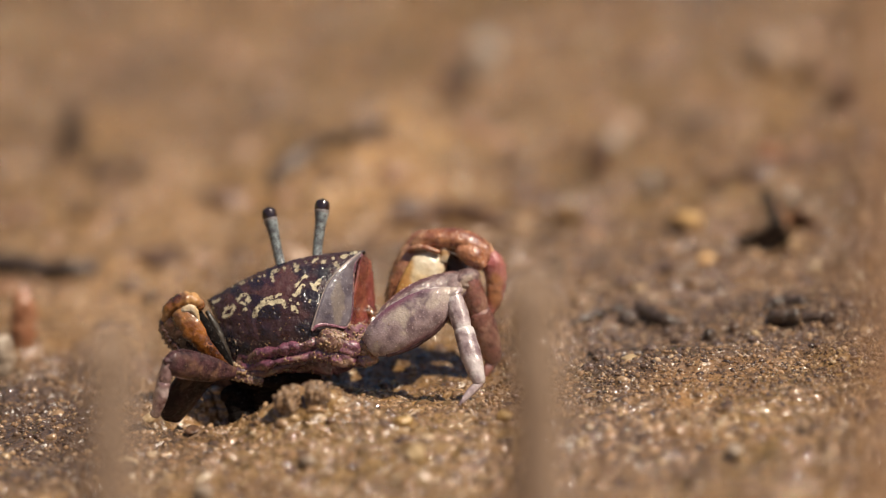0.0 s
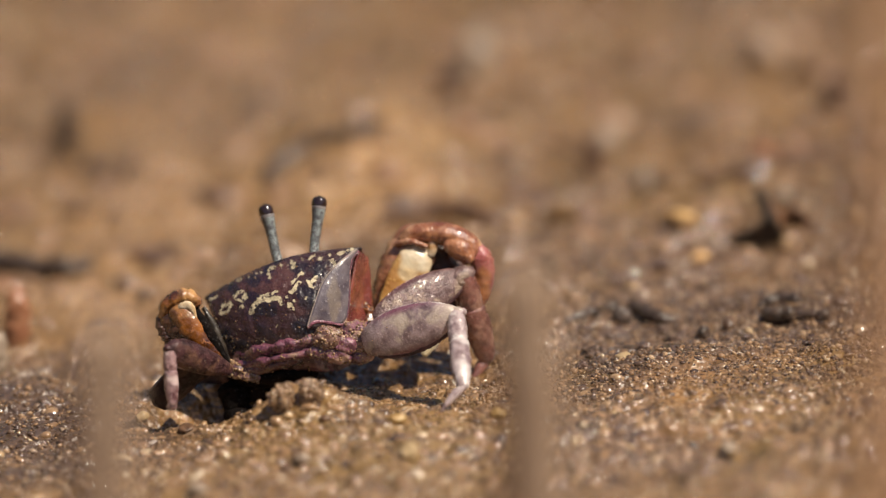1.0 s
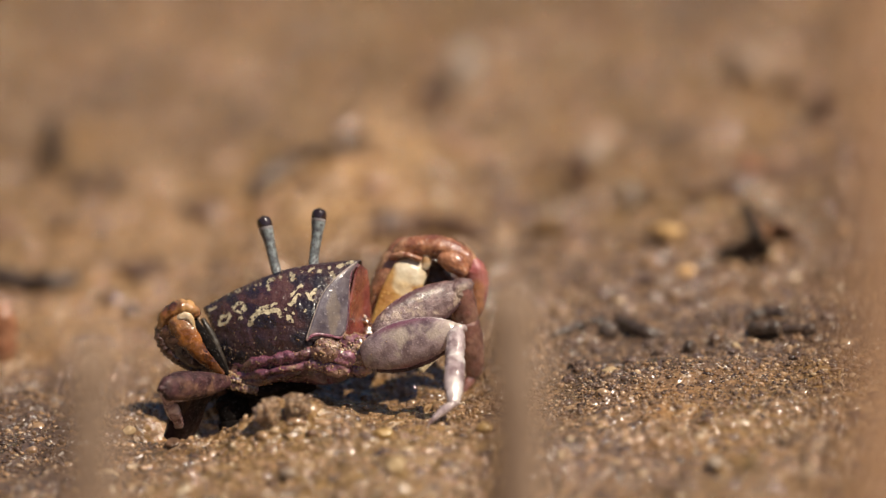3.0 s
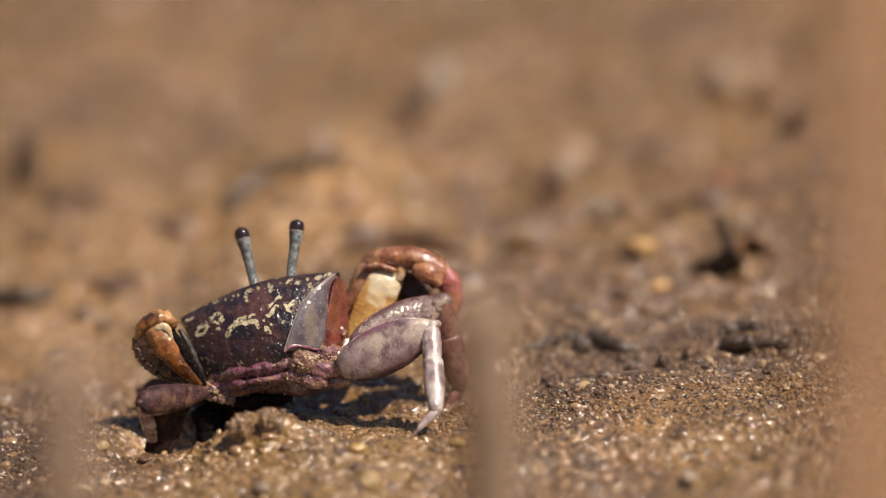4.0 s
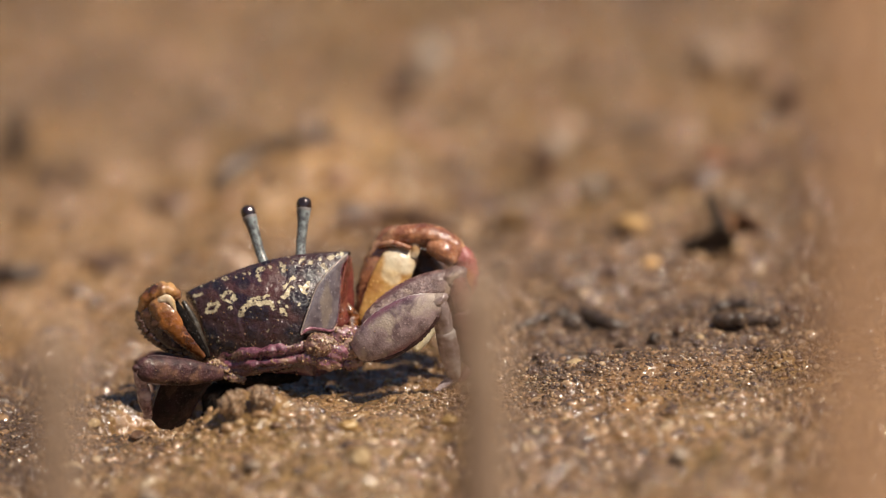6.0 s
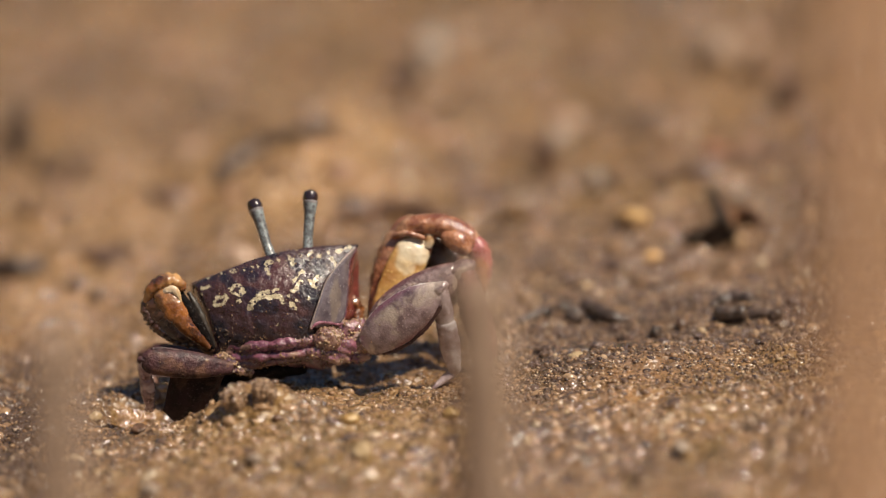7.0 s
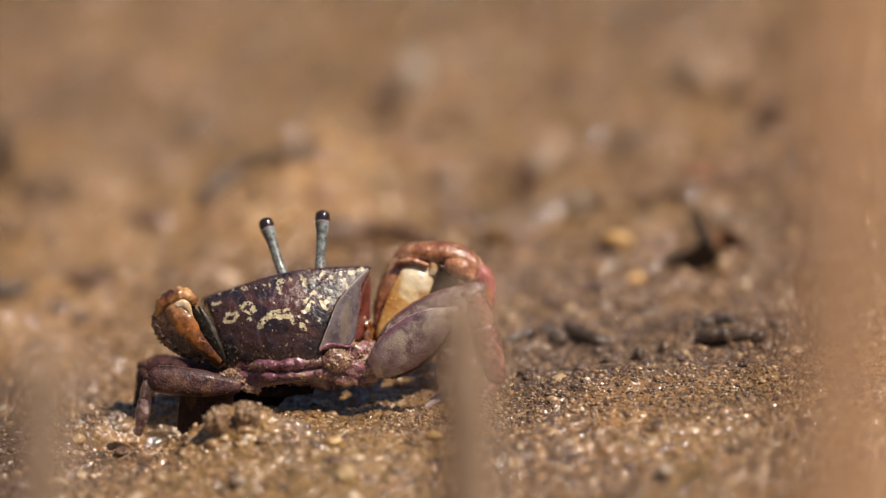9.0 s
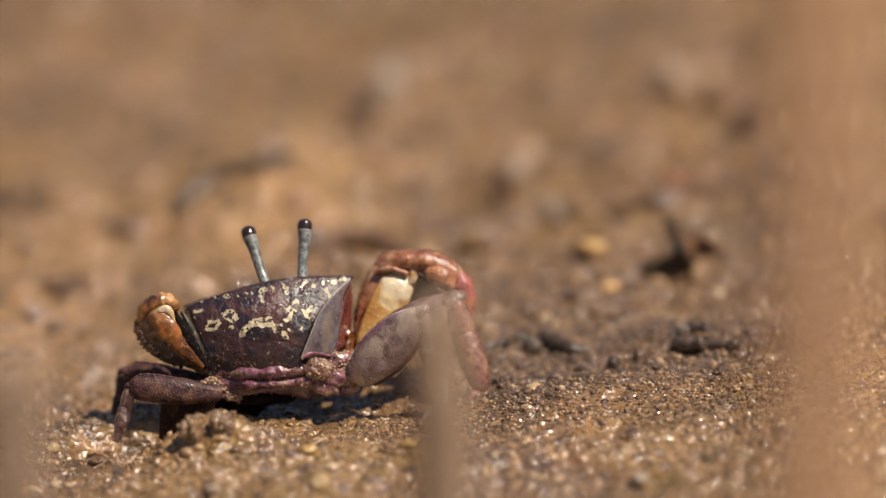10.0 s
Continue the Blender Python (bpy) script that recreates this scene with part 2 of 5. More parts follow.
M_RIM = shell_plain("pale_shell_rim", (0.20, 0.15, 0.13), (0.36, 0.29, 0.25), (0.3, 0.2, 0.2), 500)
M_CHEEK = shell_plain("red_brown_shell", (0.10, 0.016, 0.018), (0.27, 0.070, 0.048), (0.34, 0.13, 0.065), 300, 0.32, 0.5)
M_LEG = shell_plain("mauve_leg_shell", (0.135, 0.082, 0.092), (0.43, 0.315, 0.325), (0.60, 0.49, 0.41), 430, 0.24, 0.5, 2600, 0.24, (0.0026, 0.0042, (0.21, 0.078, 0.112)))
M_LEG_BROWN = shell_plain("brown_mauve_leg_shell", (0.085, 0.042, 0.042), (0.25, 0.160, 0.155), (0.42, 0.31, 0.24), 800, 0.42, -0.1, 2300, 0.8, (0.0024, 0.0038, (0.10, 0.036, 0.046)))
M_LEG_DARK = shell_plain("dark_plum_leg_shell", (0.022, 0.008, 0.010), (0.085, 0.034, 0.036), (0.17, 0.085, 0.055), 600, 0.5, -0.3, 2200, 0.6)
M_LEG_DARK.node_tree.nodes["Principled BSDF"].inputs["Specular IOR Level"].default_value = 0.3
# Leg plum darkened: the shade below the folded thigh is in the colour.
M_LEG_SHADE = shell_plain("shaded_plum_leg_shell", (0.010, 0.005, 0.006), (0.036, 0.014, 0.016), (0.065, 0.032, 0.024), 500, 0.5, -0.42)
M_LEG_SHADE.node_tree.nodes["Principled BSDF"].inputs["Specular IOR Level"].default_value = 0.25
M_SHIN = shell_plain("silvery_mauve_shin_shell", (0.20, 0.125, 0.13), (0.52, 0.41, 0.41), (0.70, 0.62, 0.60), 480, 0.22, 0.8, 1500, 0.4)
M_WET_SHIN = shell_plain("wet_plum_shin_shell", (0.12, 0.048, 0.055), (0.42, 0.265, 0.265), (0.66, 0.51, 0.49), 600, 0.18, 0.6, 1500, 0.5)
M_RED_LEG = shell_plain("red_brown_leg_shell", (0.12, 0.040, 0.034), (0.28, 0.115, 0.090), (0.40, 0.21, 0.15), 600, 0.28, 0.5)
M_CLAW = shell_plain("rust_brown_claw_shell", (0.20, 0.058, 0.026), (0.46, 0.20, 0.095), (0.60, 0.34, 0.20), 520, 0.26, 0.55, 1500, 0.7)
M_PINK = shell_plain("pink_claw_shell", (0.30, 0.075, 0.065), (0.48, 0.17, 0.14), (0.52, 0.25, 0.17), 380, 0.26, 0.55, 2200, 0.45, None, ((877, 512, 15, 34, (0.50, 0.20, 0.055), 0.8), (868, 462, 16, 10, (0.55, 0.16, 0.17), 0.6)))
M_PALM = shell_plain("ochre_claw_shell", (0.42, 0.19, 0.042), (0.62, 0.36, 0.11), (0.72, 0.52, 0.26), 240, 0.36, 0.4, 1400, 0.35, None, ((768, 466, 40, 26, (0.80, 0.70, 0.52), 0.95), (745, 490, 18, 26, (0.76, 0.62, 0.40), 0.7)))
M_FINGER = shell_plain("ivory_finger_shell", (0.60, 0.52, 0.38), (0.80, 0.74, 0.60), (0.70, 0.58, 0.36), 400, 0.3, 0.5)
M_ARM = shell_plain("amber_arm_shell", (0.050, 0.013, 0.004), (0.34, 0.115, 0.020), (0.56, 0.30, 0.11), 300, 0.16, 0.55, 1300, 0.35, None, ((392, 634, 34, 20, (0.10, 0.030, 0.008), 0.8), (310, 575, 16, 26, (0.045, 0.016, 0.008), 0.8)))
M_KNOB = shell_plain("cream_amber_shell", (0.40, 0.20, 0.07), (0.66, 0.46, 0.25), (0.78, 0.66, 0.50), 380, 0.2, 0.6, 1300, 0.3)
# Dull olive that imitates sky light on the shield's underside edge.
M_SKYLIT_EDGE = shell_plain("dull_olive_shell", (0.014, 0.009, 0.006), (0.040, 0.027, 0.018), (0.065, 0.045, 0.028), 400, 0.55, -0.3, 1300, 0.3)
# Near-black: carries the shade under the crab, and the arm's black ridge.
M_BLACK_AND_SHADE = shell_plain("muddy_black_belly_skin", (0.003, 0.002, 0.002), (0.008, 0.005, 0.004), (0.016, 0.009, 0.007), 500, 0.8, -0.45)
M_BLACK_AND_SHADE.node_tree.nodes["Principled BSDF"].inputs["Specular IOR Level"].default_value = 0.12
M_ARM_DARK = shell_plain("dark_brown_arm_shell", (0.020, 0.009, 0.007), (0.085, 0.034, 0.020), (0.22, 0.10, 0.04), 300, 0.3, 0.3)


def stalk_skin():
    k = Mat("teal_grey_eyestalk_skin", 0.35, 0.5, 0.4, 0.2)
    col = k.mix(k.span(k.noise(700, 3), 0.35, 0.65), (0.085, 0.088, 0.094), (0.27, 0.305, 0.305))
    col = k.mix(k.math("MULTIPLY", k.span(k.noise(2400, 2), 0.52, 0.60), 0.8), col, (0.045, 0.022, 0.032))
    return k.done(col, k.noise(1800, 2), 0.3, 0.0002)


def eye_skin():
    k = Mat("dark_glossy_eye", 0.12, 0.8, 1.0, 0.12)
    return k.done(k.mix(k.noise(500, 2), (0.012, 0.006, 0.006), (0.045, 0.02, 0.018)))


M_STALK, M_EYE = stalk_skin(), eye_skin()
M_EYE_BAND = shell_plain("pale_eye_band", (0.16, 0.14, 0.14), (0.32, 0.29, 0.29), (0.2, 0.18, 0.19), 700, 0.25, 0.6)


# plan x, y, half sizes and strength of dark patches in the mud; the left ones also hold burrow shadow
STAINS_AND_SHADE = [(*on_slope(1240, 490), 0.030, 0.022, 0.7), (*on_slope(1245, 590), 0.033, 0.030, 0.95), (*on_slope(50, 700), 0.026, 0.030, 0.9), (*on_ground(870, 480), 0.035, 0.020, 0.5), (*on_ground(1450, 470), 0.02, 0.02, 0.5), (*on_slope(70, 800), 0.030, 0.028, 0.85), (*on_slope(1120, 800), 0.018, 0.024, 0.65)]


TAN_HUMP = (*on_ground(620, 290), 0.019, 0.060)


def mud():
    """Wet brown mud: silt, tan, olive and rusty patches, dark organic bits and a coarse grain under a water film."""
    k = Mat("wet_mud", 0.4, 0.6, 1.0, 0.10)
    k.b.inputs["Coat IOR"].default_value = 1.7
    big = k.noise(13, 4, 0.6)
    mid = k.noise(70, 4, 0.6)
    fine = k.noise(900, 4, 0.6)
    col = k.ramp(big, [(0.30, (0.155, 0.083, 0.032)), (0.46, (0.246, 0.135, 0.052)), (0.60, (0.346, 0.189, 0.077)), (0.74, (0.419, 0.254, 0.121))])
    col = k.mix(k.math("MULTIPLY", k.span(k.noise(9, 3, 0.5), 0.52, 0.66), 0.7), col, (0.228, 0.147, 0.050))
    col = k.mix(k.math("MULTIPLY", k.span(k.noise(22, 3, 0.5), 0.58, 0.72), 0.4), col, (0.346, 0.180, 0.074))
    col = k.mix(k.math("MULTIPLY", k.span(mid, 0.45, 0.70), 0.6), col, (0.300, 0.176, 0.071))
    col = k.mix(k.math("MULTIPLY", k.span(k.noise(32, 5, 0.65), 0.54, 0.66), 0.8), col, (0.091, 0.057, 0.035))
    col = k.mix(k.math("MULTIPLY", k.span(fine, 0.52, 0.72), 0.5), col, (0.455, 0.305, 0.142))
    col = k.mix(k.math("MULTIPLY", k.span(fine, 0.47, 0.30), 0.65), col, (0.068, 0.037, 0.016))
    col = k.mix(k.math("MULTIPLY", k.patch(*TAN_HUMP, k.warped(25, 0.05)), 0.75), col, (0.455, 0.263, 0.113))
    col = k.mix(k.math("MULTIPLY", k.span(k.noise(240, 5, 0.7), 0.50, 0.64), 0.6), col, (0.086, 0.051, 0.025))
    col = k.mix(k.math("MULTIPLY", k.patch(*on_slope(190, 400), 0.022, 0.075, k.warped(25, 0.05)), 0.6), col, (0.42, 0.245, 0.112))
    # dark organic stains round the debris, and burrow shadow painted in at the left
    w = k.warped(40, 0.03)
    for x, y, rx, ry, amount in STAINS_AND_SHADE:
        col = k.mix(k.math("MULTIPLY", k.patch(x, y, rx, ry, w), k.math("MULTIPLY", k.span(mid, 0.18, 0.46), amount)), col, (0.100, 0.062, 0.043))
    wet = k.span(k.noise(160, 3), 0.40, 0.64, 0.12, 0.36)
    fleck = k.math("SUBTRACT", 1.0, k.voronoi(560, "SMOOTH_F1"))
    waves = k.noise(310, 2, 0.5)
    bump = k.math("ADD", k.math("MULTIPLY", fine, 0.35), k.math("ADD", k.math("MULTIPLY", waves, 3.2), k.math("MULTIPLY", fleck, 1.0)))
    film = k.math("ADD", waves, k.math("MULTIPLY", k.noise(700, 1), 0.30))
    k.b.inputs["IOR"].default_value = 1.6
    k.put(k.b.inputs["Coat Weight"], k.span(k.noise(60, 3), 0.40, 0.60, 0.3, 0.9))
    return k.done(col, bump, 0.9, 0.0010, wet, film, 0.0032)


def grain_mat():
    k = Mat("wet_sand_grains", 0.18, 0.8, 0.9, 0.08)
    k.b.inputs["Coat IOR"].default_value = 1.6
    g = k.t.nodes.new("ShaderNodeNewGeometry").outputs["Random Per Island"]
    col = k.ramp(g, [(0.0, (0.09, 0.050, 0.026)), (0.15, (0.20, 0.110, 0.050)), (0.5, (0.31, 0.175, 0.080)), (0.85, (0.40, 0.24, 0.12)), (0.95, (0.50, 0.34, 0.18)), (1.0, (0.58, 0.46, 0.32))])
    k.b.inputs["IOR"].default_value = 1.65
    return k.done(col)


def crumb_mat():
    """Rounded crumbs of mud under a shining water film."""
    k = Mat("wet_mud_crumbs", 0.16, 0.9, 0.9, 0.08)
    k.b.inputs["Coat IOR"].default_value = 1.6
    g = k.t.nodes.new("ShaderNodeNewGeometry").outputs["Random Per Island"]
    k.b.inputs["IOR"].default_value = 1.7
    col = k.ramp(g, [(0.0, (0.075, 0.040, 0.020)), (0.4, (0.20, 0.112, 0.052)), (0.8, (0.32, 0.185, 0.086)), (1.0, (0.46, 0.29, 0.15))])
    col = k.mix(k.math("MULTIPLY", k.span(k.noise(1500, 3), 0.45, 0.7), 0.5), col, (0.12, 0.066, 0.032))
    return k.done(col)


def bead_mat():
    """Smooth mud beads under a thick water film."""
    k = Mat("water_coated_beads", 0.12, 0.6, 1.0, 0.09)
    g = k.t.nodes.new("ShaderNodeNewGeometry").outputs["Random Per Island"]
    k.b.inputs["Coat IOR"].default_value = 1.85
    return k.done(k.ramp(g, [(0.0, (0.090, 0.050, 0.026)), (0.5, (0.20, 0.112, 0.054)), (0.9, (0.32, 0.185, 0.090)), (1.0, (0.46, 0.31, 0.18))]))


def dark_grit_mat():
    k = Mat("wet_dark_grit", 0.25, 0.5, 0.8, 0.08)
    g = k.t.nodes.new("ShaderNodeNewGeometry").outputs["Random Per Island"]
    return k.done(k.ramp(g, [(0.0, (0.045, 0.026, 0.018)), (0.5, (0.115, 0.068, 0.045)), (0.8, (0.21, 0.13, 0.08)), (1.0, (0.38, 0.27, 0.18))]))


def debris(name, a, b, rough_=0.35, coat=0.3, scale=500):
    k = Mat(name, rough_, 0.5, coat, 0.1)
    col = k.mix(k.span(k.noise(scale, 4), 0.3, 0.7), a, b)
    col = k.mix(k.math("MULTIPLY", k.span(k.noise(scale * 4, 2), 0.55, 0.7), 0.4), col, (0.25, 0.16, 0.09))
    return k.done(col, k.noise(scale * 3, 4), 0.5, 0.0004)


M_MUD, M_GRAIN, M_DARK_GRIT, M_CRUMB, M_BEADS = mud(), grain_mat(), dark_grit_mat(), crumb_mat(), bead_mat()


def far_mat():
    k = Mat("far_stones_wet", 0.35, 0.6, 0.4, 0.2)
    g = k.t.nodes.new("ShaderNodeNewGeometry").outputs["Random Per Island"]
    return k.done(k.ramp(g, [(0.0, (0.05, 0.028, 0.020)), (0.4, (0.14, 0.075, 0.045)), (0.65, (0.30, 0.16, 0.09)), (0.85, (0.38, 0.22, 0.13)), (1.0, (0.44, 0.29, 0.20))]))


M_FAR = far_mat()
M_BLACK = debris("black_wet_debris", (0.026, 0.018, 0.015), (0.090, 0.060, 0.047))
M_BROWN = debris("brown_rotten_wood", (0.06, 0.032, 0.02), (0.20, 0.11, 0.065))
M_TAN = debris("tan_pebble", (0.36, 0.21, 0.07), (0.52, 0.34, 0.13))
M_CREAM = debris("cream_chip", (0.38, 0.26, 0.13), (0.54, 0.40, 0.24))
M_PALE = debris("pale_grey_shell_bit", (0.26, 0.19, 0.14), (0.42, 0.33, 0.25))
M_ORANGE = debris("orange_leaf_bit", (0.52, 0.28, 0.10), (0.72, 0.46, 0.20))
M_ROOT_RED = debris("reddish_root_bark", (0.26, 0.10, 0.05), (0.42, 0.20, 0.11))
M_ROOT = debris("grey_brown_root_bark", (0.29, 0.195, 0.135), (0.40, 0.285, 0.205), 0.85, 0.0, 220)
M_ROOT_PALE = debris("pale_brown_root_bark", (0.52, 0.30, 0.175), (0.66, 0.41, 0.255), 0.8, 0.0, 220)
# For the black stem and the sheet that imitates the leaf's shadow.
M_STEM_SHADOW = debris("dull_black_rotten_stem", (0.014, 0.010, 0.008), (0.050, 0.034, 0.026), 0.85, 0.0)
M_LEAF = debris("red_brown_dead_leaf", (0.12, 0.055, 0.028), (0.26, 0.125, 0.062), 0.6, 0.0, 300)
M_PALE_CLOD = debris("gritty_brown_clod", (0.22, 0.13, 0.068), (0.42, 0.27, 0.155), 0.3, 0.8, 900)
M_DARK_CLOD = debris("dark_wet_clod", (0.055, 0.033, 0.026), (0.17, 0.105, 0.078), 0.22, 0.7, 900)



# ---- ground ----
TABLES = {}


def value_noise(x, y, scale, seed):
    """Smooth lattice noise, -1 to 1, on arrays."""
    if seed not in TABLES:
        TABLES[seed] = np.random.RandomState(seed).rand(256, 256) * 2 - 1
    table = TABLES[seed]
    px, py = x / scale, y / scale
    ix, iy = np.floor(px).astype(int), np.floor(py).astype(int)
    fx, fy = px - ix, py - iy
    fx, fy = fx * fx * fx * (fx * (fx * 6 - 15) + 10), fy * fy * fy * (fy * (fy * 6 - 15) + 10)
    ix, iy = ix % 256, iy % 256
    jx, jy = (ix + 1) % 256, (iy + 1) % 256
    a = table[ix, iy] * (1 - fx) + table[jx, iy] * fx
    b = table[ix, jy] * (1 - fx) + table[jx, jy] * fx
    return a * (1 - fy) + b * fy


# humps and hollows: stage u, v of the middle, half widths across and along in m, height in m
HUMPS = [(550, 748, 0.0095, 0.0075, 0.0063), (660, 775, 0.012, 0.009, 0.0022), (730, 690, 0.012, 0.010, -0.0012),
         (640, 300, 0.017, 0.035, 0.0115), (250, 330, 0.020, 0.03, 0.004), (1250, 330, 0.018, 0.03, 0.005), (40, 640, 0.008, 0.012, 0.0035),
         (1380, 460, 0.02, 0.02, 0.003), (900, 180, 0.03, 0.04, 0.004), (1150, 620, 0.014, 0.012, 0.0012)]
HUMPS = [(*on_ground(u, v), sx, sy, h) for u, v, sx, sy, h in HUMPS]


BURROW = on_ground(412, 708)


def height(x, y):
    """Height of the mud at plan x, y (arrays or numbers)."""
    x, y = np.asarray(x, float), np.asarray(y, float)
    tilt = 0.085 * 0.35 * np.tanh(x / 0.35)
    near = np.exp(-((x / 0.03) ** 2 + ((y + 0.005) / 0.03) ** 2))
    z = tilt + 0.0020 * value_noise(x, y, 0.030, 3) * (1 - 0.8 * near) + 0.0009 * value_noise(x, y, 0.011, 4) * (1 - 0.5 * near)
    z = z + 0.00075 * value_noise(x, y, 0.0046, 5) + 0.00040 * value_noise(x, y, 0.0019, 6)
    z = z + 0.03 * value_noise(x, y, 0.9, 7) * np.clip((np.hypot(x, y) - 0.6) / 2, 0, 1)
    for hx, hy, sx, sy, h in HUMPS:
        z = z + h * np.exp(-(((x - hx) / sx) ** 2 + ((y - hy) / sy) ** 2))
    # the burrow under the crab
    bx, by = BURROW
    r2 = ((x - bx) / 0.0140) ** 2 + ((y - by) / 0.0088) ** 2
    return z - 0.0078 * np.exp(-r2 ** 2.5)


def on_mud(u, v):
    """The first place on the uneven mud along the line of sight through stage u, v."""
    w = Vector(((u - 600) / LENS, COS + (700 - v) / LENS * SIN, -SIN + (700 - v) / LENS * COS))
    d0 = -EYE.z / w.z
    d = np.linspace(d0 * 0.94, d0 * 1.06, 800)
    above = EYE.z + d * w.z - height(EYE.x + d * w.x, EYE.y + d * w.y)
    k = int(np.argmax(above <= 0)) or 400
    f = above[k - 1] / (above[k - 1] - above[k])
    return EYE + w * float(d[k - 1] + (d[k] - d[k - 1]) * f)


def steps(parts):
    out = []
    for a, b, n in parts:
        out += list(np.linspace(a, b, n, endpoint=False))
    return np.array(out)


def ground():
    grow = 0.14 * 1.35 ** np.arange(1, 28)
    xs = np.concatenate([-grow[::-1], steps([(-0.14, -0.085, 70), (-0.085, 0.128, 530), (0.128, 0.14, 14)]), grow])
    far = 0.42 * 1.35 ** np.arange(1, 25)
    ys = np.concatenate([-0.12 - grow[::-1], steps([(-0.12, -0.06, 90), (-0.06, 0.06, 260), (0.06, 0.18, 150), (0.18, 0.42, 150)]), [0.42], far])
    X, Y = np.meshgrid(xs, ys)
    Z = height(X, Y)
    nx, ny = len(xs), len(ys)
    co = np.stack([X, Y, Z], -1).reshape(-1, 3)
    i = np.arange(nx * (ny - 1)).reshape(ny - 1, nx)[:, :-1].ravel()
    faces = np.stack([i, i + 1, i + nx + 1, i + nx], 1)
    me = bpy.data.meshes.new("ground")
    me.vertices.add(len(co))
    me.vertices.foreach_set("co", co.ravel())
    me.loops.add(faces.size)
    me.loops.foreach_set("vertex_index", faces.ravel())
    me.polygons.add(len(faces))
    me.polygons.foreach_set("loop_start", np.arange(len(faces)) * 4)
    me.polygons.foreach_set("use_smooth", np.ones(len(faces), bool))
    me.update(calc_edges=True)
    me.materials.append(M_MUD)
    return tagged(new("ground", me), "wet brown mud flat with grit and glinting water film", "mud", kind="structure")


ground()


def icosphere_data(sub):
    bm = bmesh.new()
    bmesh.ops.create_icosphere(bm, subdivisions=sub, radius=1.0)
    co = np.array([v.co[:] for v in bm.verts])
    fa = np.array([[v.index for v in f.verts] for f in bm.faces])
    bm.free()
    return co, fa


DARK_BANDS = [(*on_slope(1245, 590), 0.031, 0.028), (*on_slope(50, 750), 0.024, 0.034)]


def scatter(name, count, region, size, seed, mat, label, squash=0.7, clump=0.0, sub=1, sink=-0.1, thin=0.0):
    """Loose grains lying on the mud within a stretch of the plan: x0, x1, y0, y1."""
    rng = np.random.RandomState(seed)
    co, fa = icosphere_data(sub)
    x = rng.uniform(region[0], region[1], count * 2)
    y = rng.uniform(region[2], region[3], count * 2)
    keep = value_noise(x, y, 0.012, seed + 50) > clump - 1.0 + rng.rand(count * 2) * 0.6
    keep &= ((x - BURROW[0]) / 0.0160) ** 2 + ((y - BURROW[1]) / 0.0108) ** 2 > 1
    band = np.min([((x - bx) / sx) ** 2 + ((y - by) / sy) ** 2 for bx, by, sx, sy in DARK_BANDS], axis=0)
    keep &= rng.rand(count * 2) > thin * np.clip(1.5 - band + 0.8 * value_noise(x, y, 0.008, 90), 0, 1)
    x, y = x[keep][:count], y[keep][:count]
    n = len(x)
    s = size[0] * (size[1] / size[0]) ** (rng.rand(n) ** 2.2)
    z = height(x, y) - s * sink
    verts = np.empty((n, len(co), 3))
    for k in range(n):
        q = rng.normal(size=4)
        q /= np.linalg.norm(q)
        w, a, b, c = q
        R = np.array([[1 - 2 * (b * b + c * c), 2 * (a * b - c * w), 2 * (a * c + b * w)], [2 * (a * b + c * w), 1 - 2 * (a * a + c * c), 2 * (b * c - a * w)],
                      [2 * (a * c - b * w), 2 * (b * c + a * w), 1 - 2 * (a * a + b * b)]])
        shape = co * (1 + rng.uniform(-1, 1, (len(co), 1)) * (0.25 if sub == 1 else 0.08)) * np.array([1, rng.uniform(0.6, 1), rng.uniform(0.45, 0.9)])
        verts[k] = shape @ R.T * s[k] * np.array([1, 1, squash]) + np.array([x[k], y[k], z[k]])
    faces = (fa[None] + (np.arange(n) * len(co))[:, None, None]).reshape(-1, 3)
    me = bpy.data.meshes.new(name)
    me.from_pydata(verts.reshape(-1, 3).tolist(), [], faces.tolist())
    me.polygons.foreach_set("use_smooth", np.ones(len(faces), bool))
    me.materials.append(mat)
    return tagged(new(name, me), label, "sand", kind="stuff")


scatter("sand_grains", 14000, (-0.070, 0.13, -0.080, 0.060), (0.00014, 0.0005), 11, M_GRAIN, "wet sand grains strewn over the mud", thin=0.8)
scatter("mud_crumbs", 8000, (-0.085, 0.135, -0.090, 0.085), (0.0004, 0.0019), 16, M_CRUMB, "rounded wet crumbs of mud", 0.75, 0.1, 2, 0.35, 0.5)
scatter("front_crumbs", 1700, (-0.07, 0.12, -0.095, -0.022), (0.0008, 0.0021), 26, M_GRAIN, "wet pale lumps of mud and shell before the crab", 0.65, 0.2, 2, 0.3)
scatter("side_grit", 1800, (-0.085, -0.030, -0.055, 0.030), (0.0002, 0.0010), 27, M_DARK_GRIT, "wet dark grit beside the burrow", clump=0.1)
scatter("dark_clods", 150, (0.036, 0.096, -0.010, 0.060), (0.0006, 0.0014), 22, M_DARK_GRIT, "wet black crumbs of rotten plant matter", 0.6, 0.3, 2, 0.1)
scatter("far_crumbs", 2200, (-0.13, 0.16, 0.08, 0.42), (0.0008, 0.0030), 23, M_CRUMB, "wet crumbs of mud farther back", 0.7, 0.1, 2, 0.1)
scatter("far_stones", 620, (-0.14, 0.17, 0.085, 0.45), (0.0015, 0.0055), 24, M_FAR, "dark and pale stones strewn far back", 0.7, 0.0, 2, 0.2)
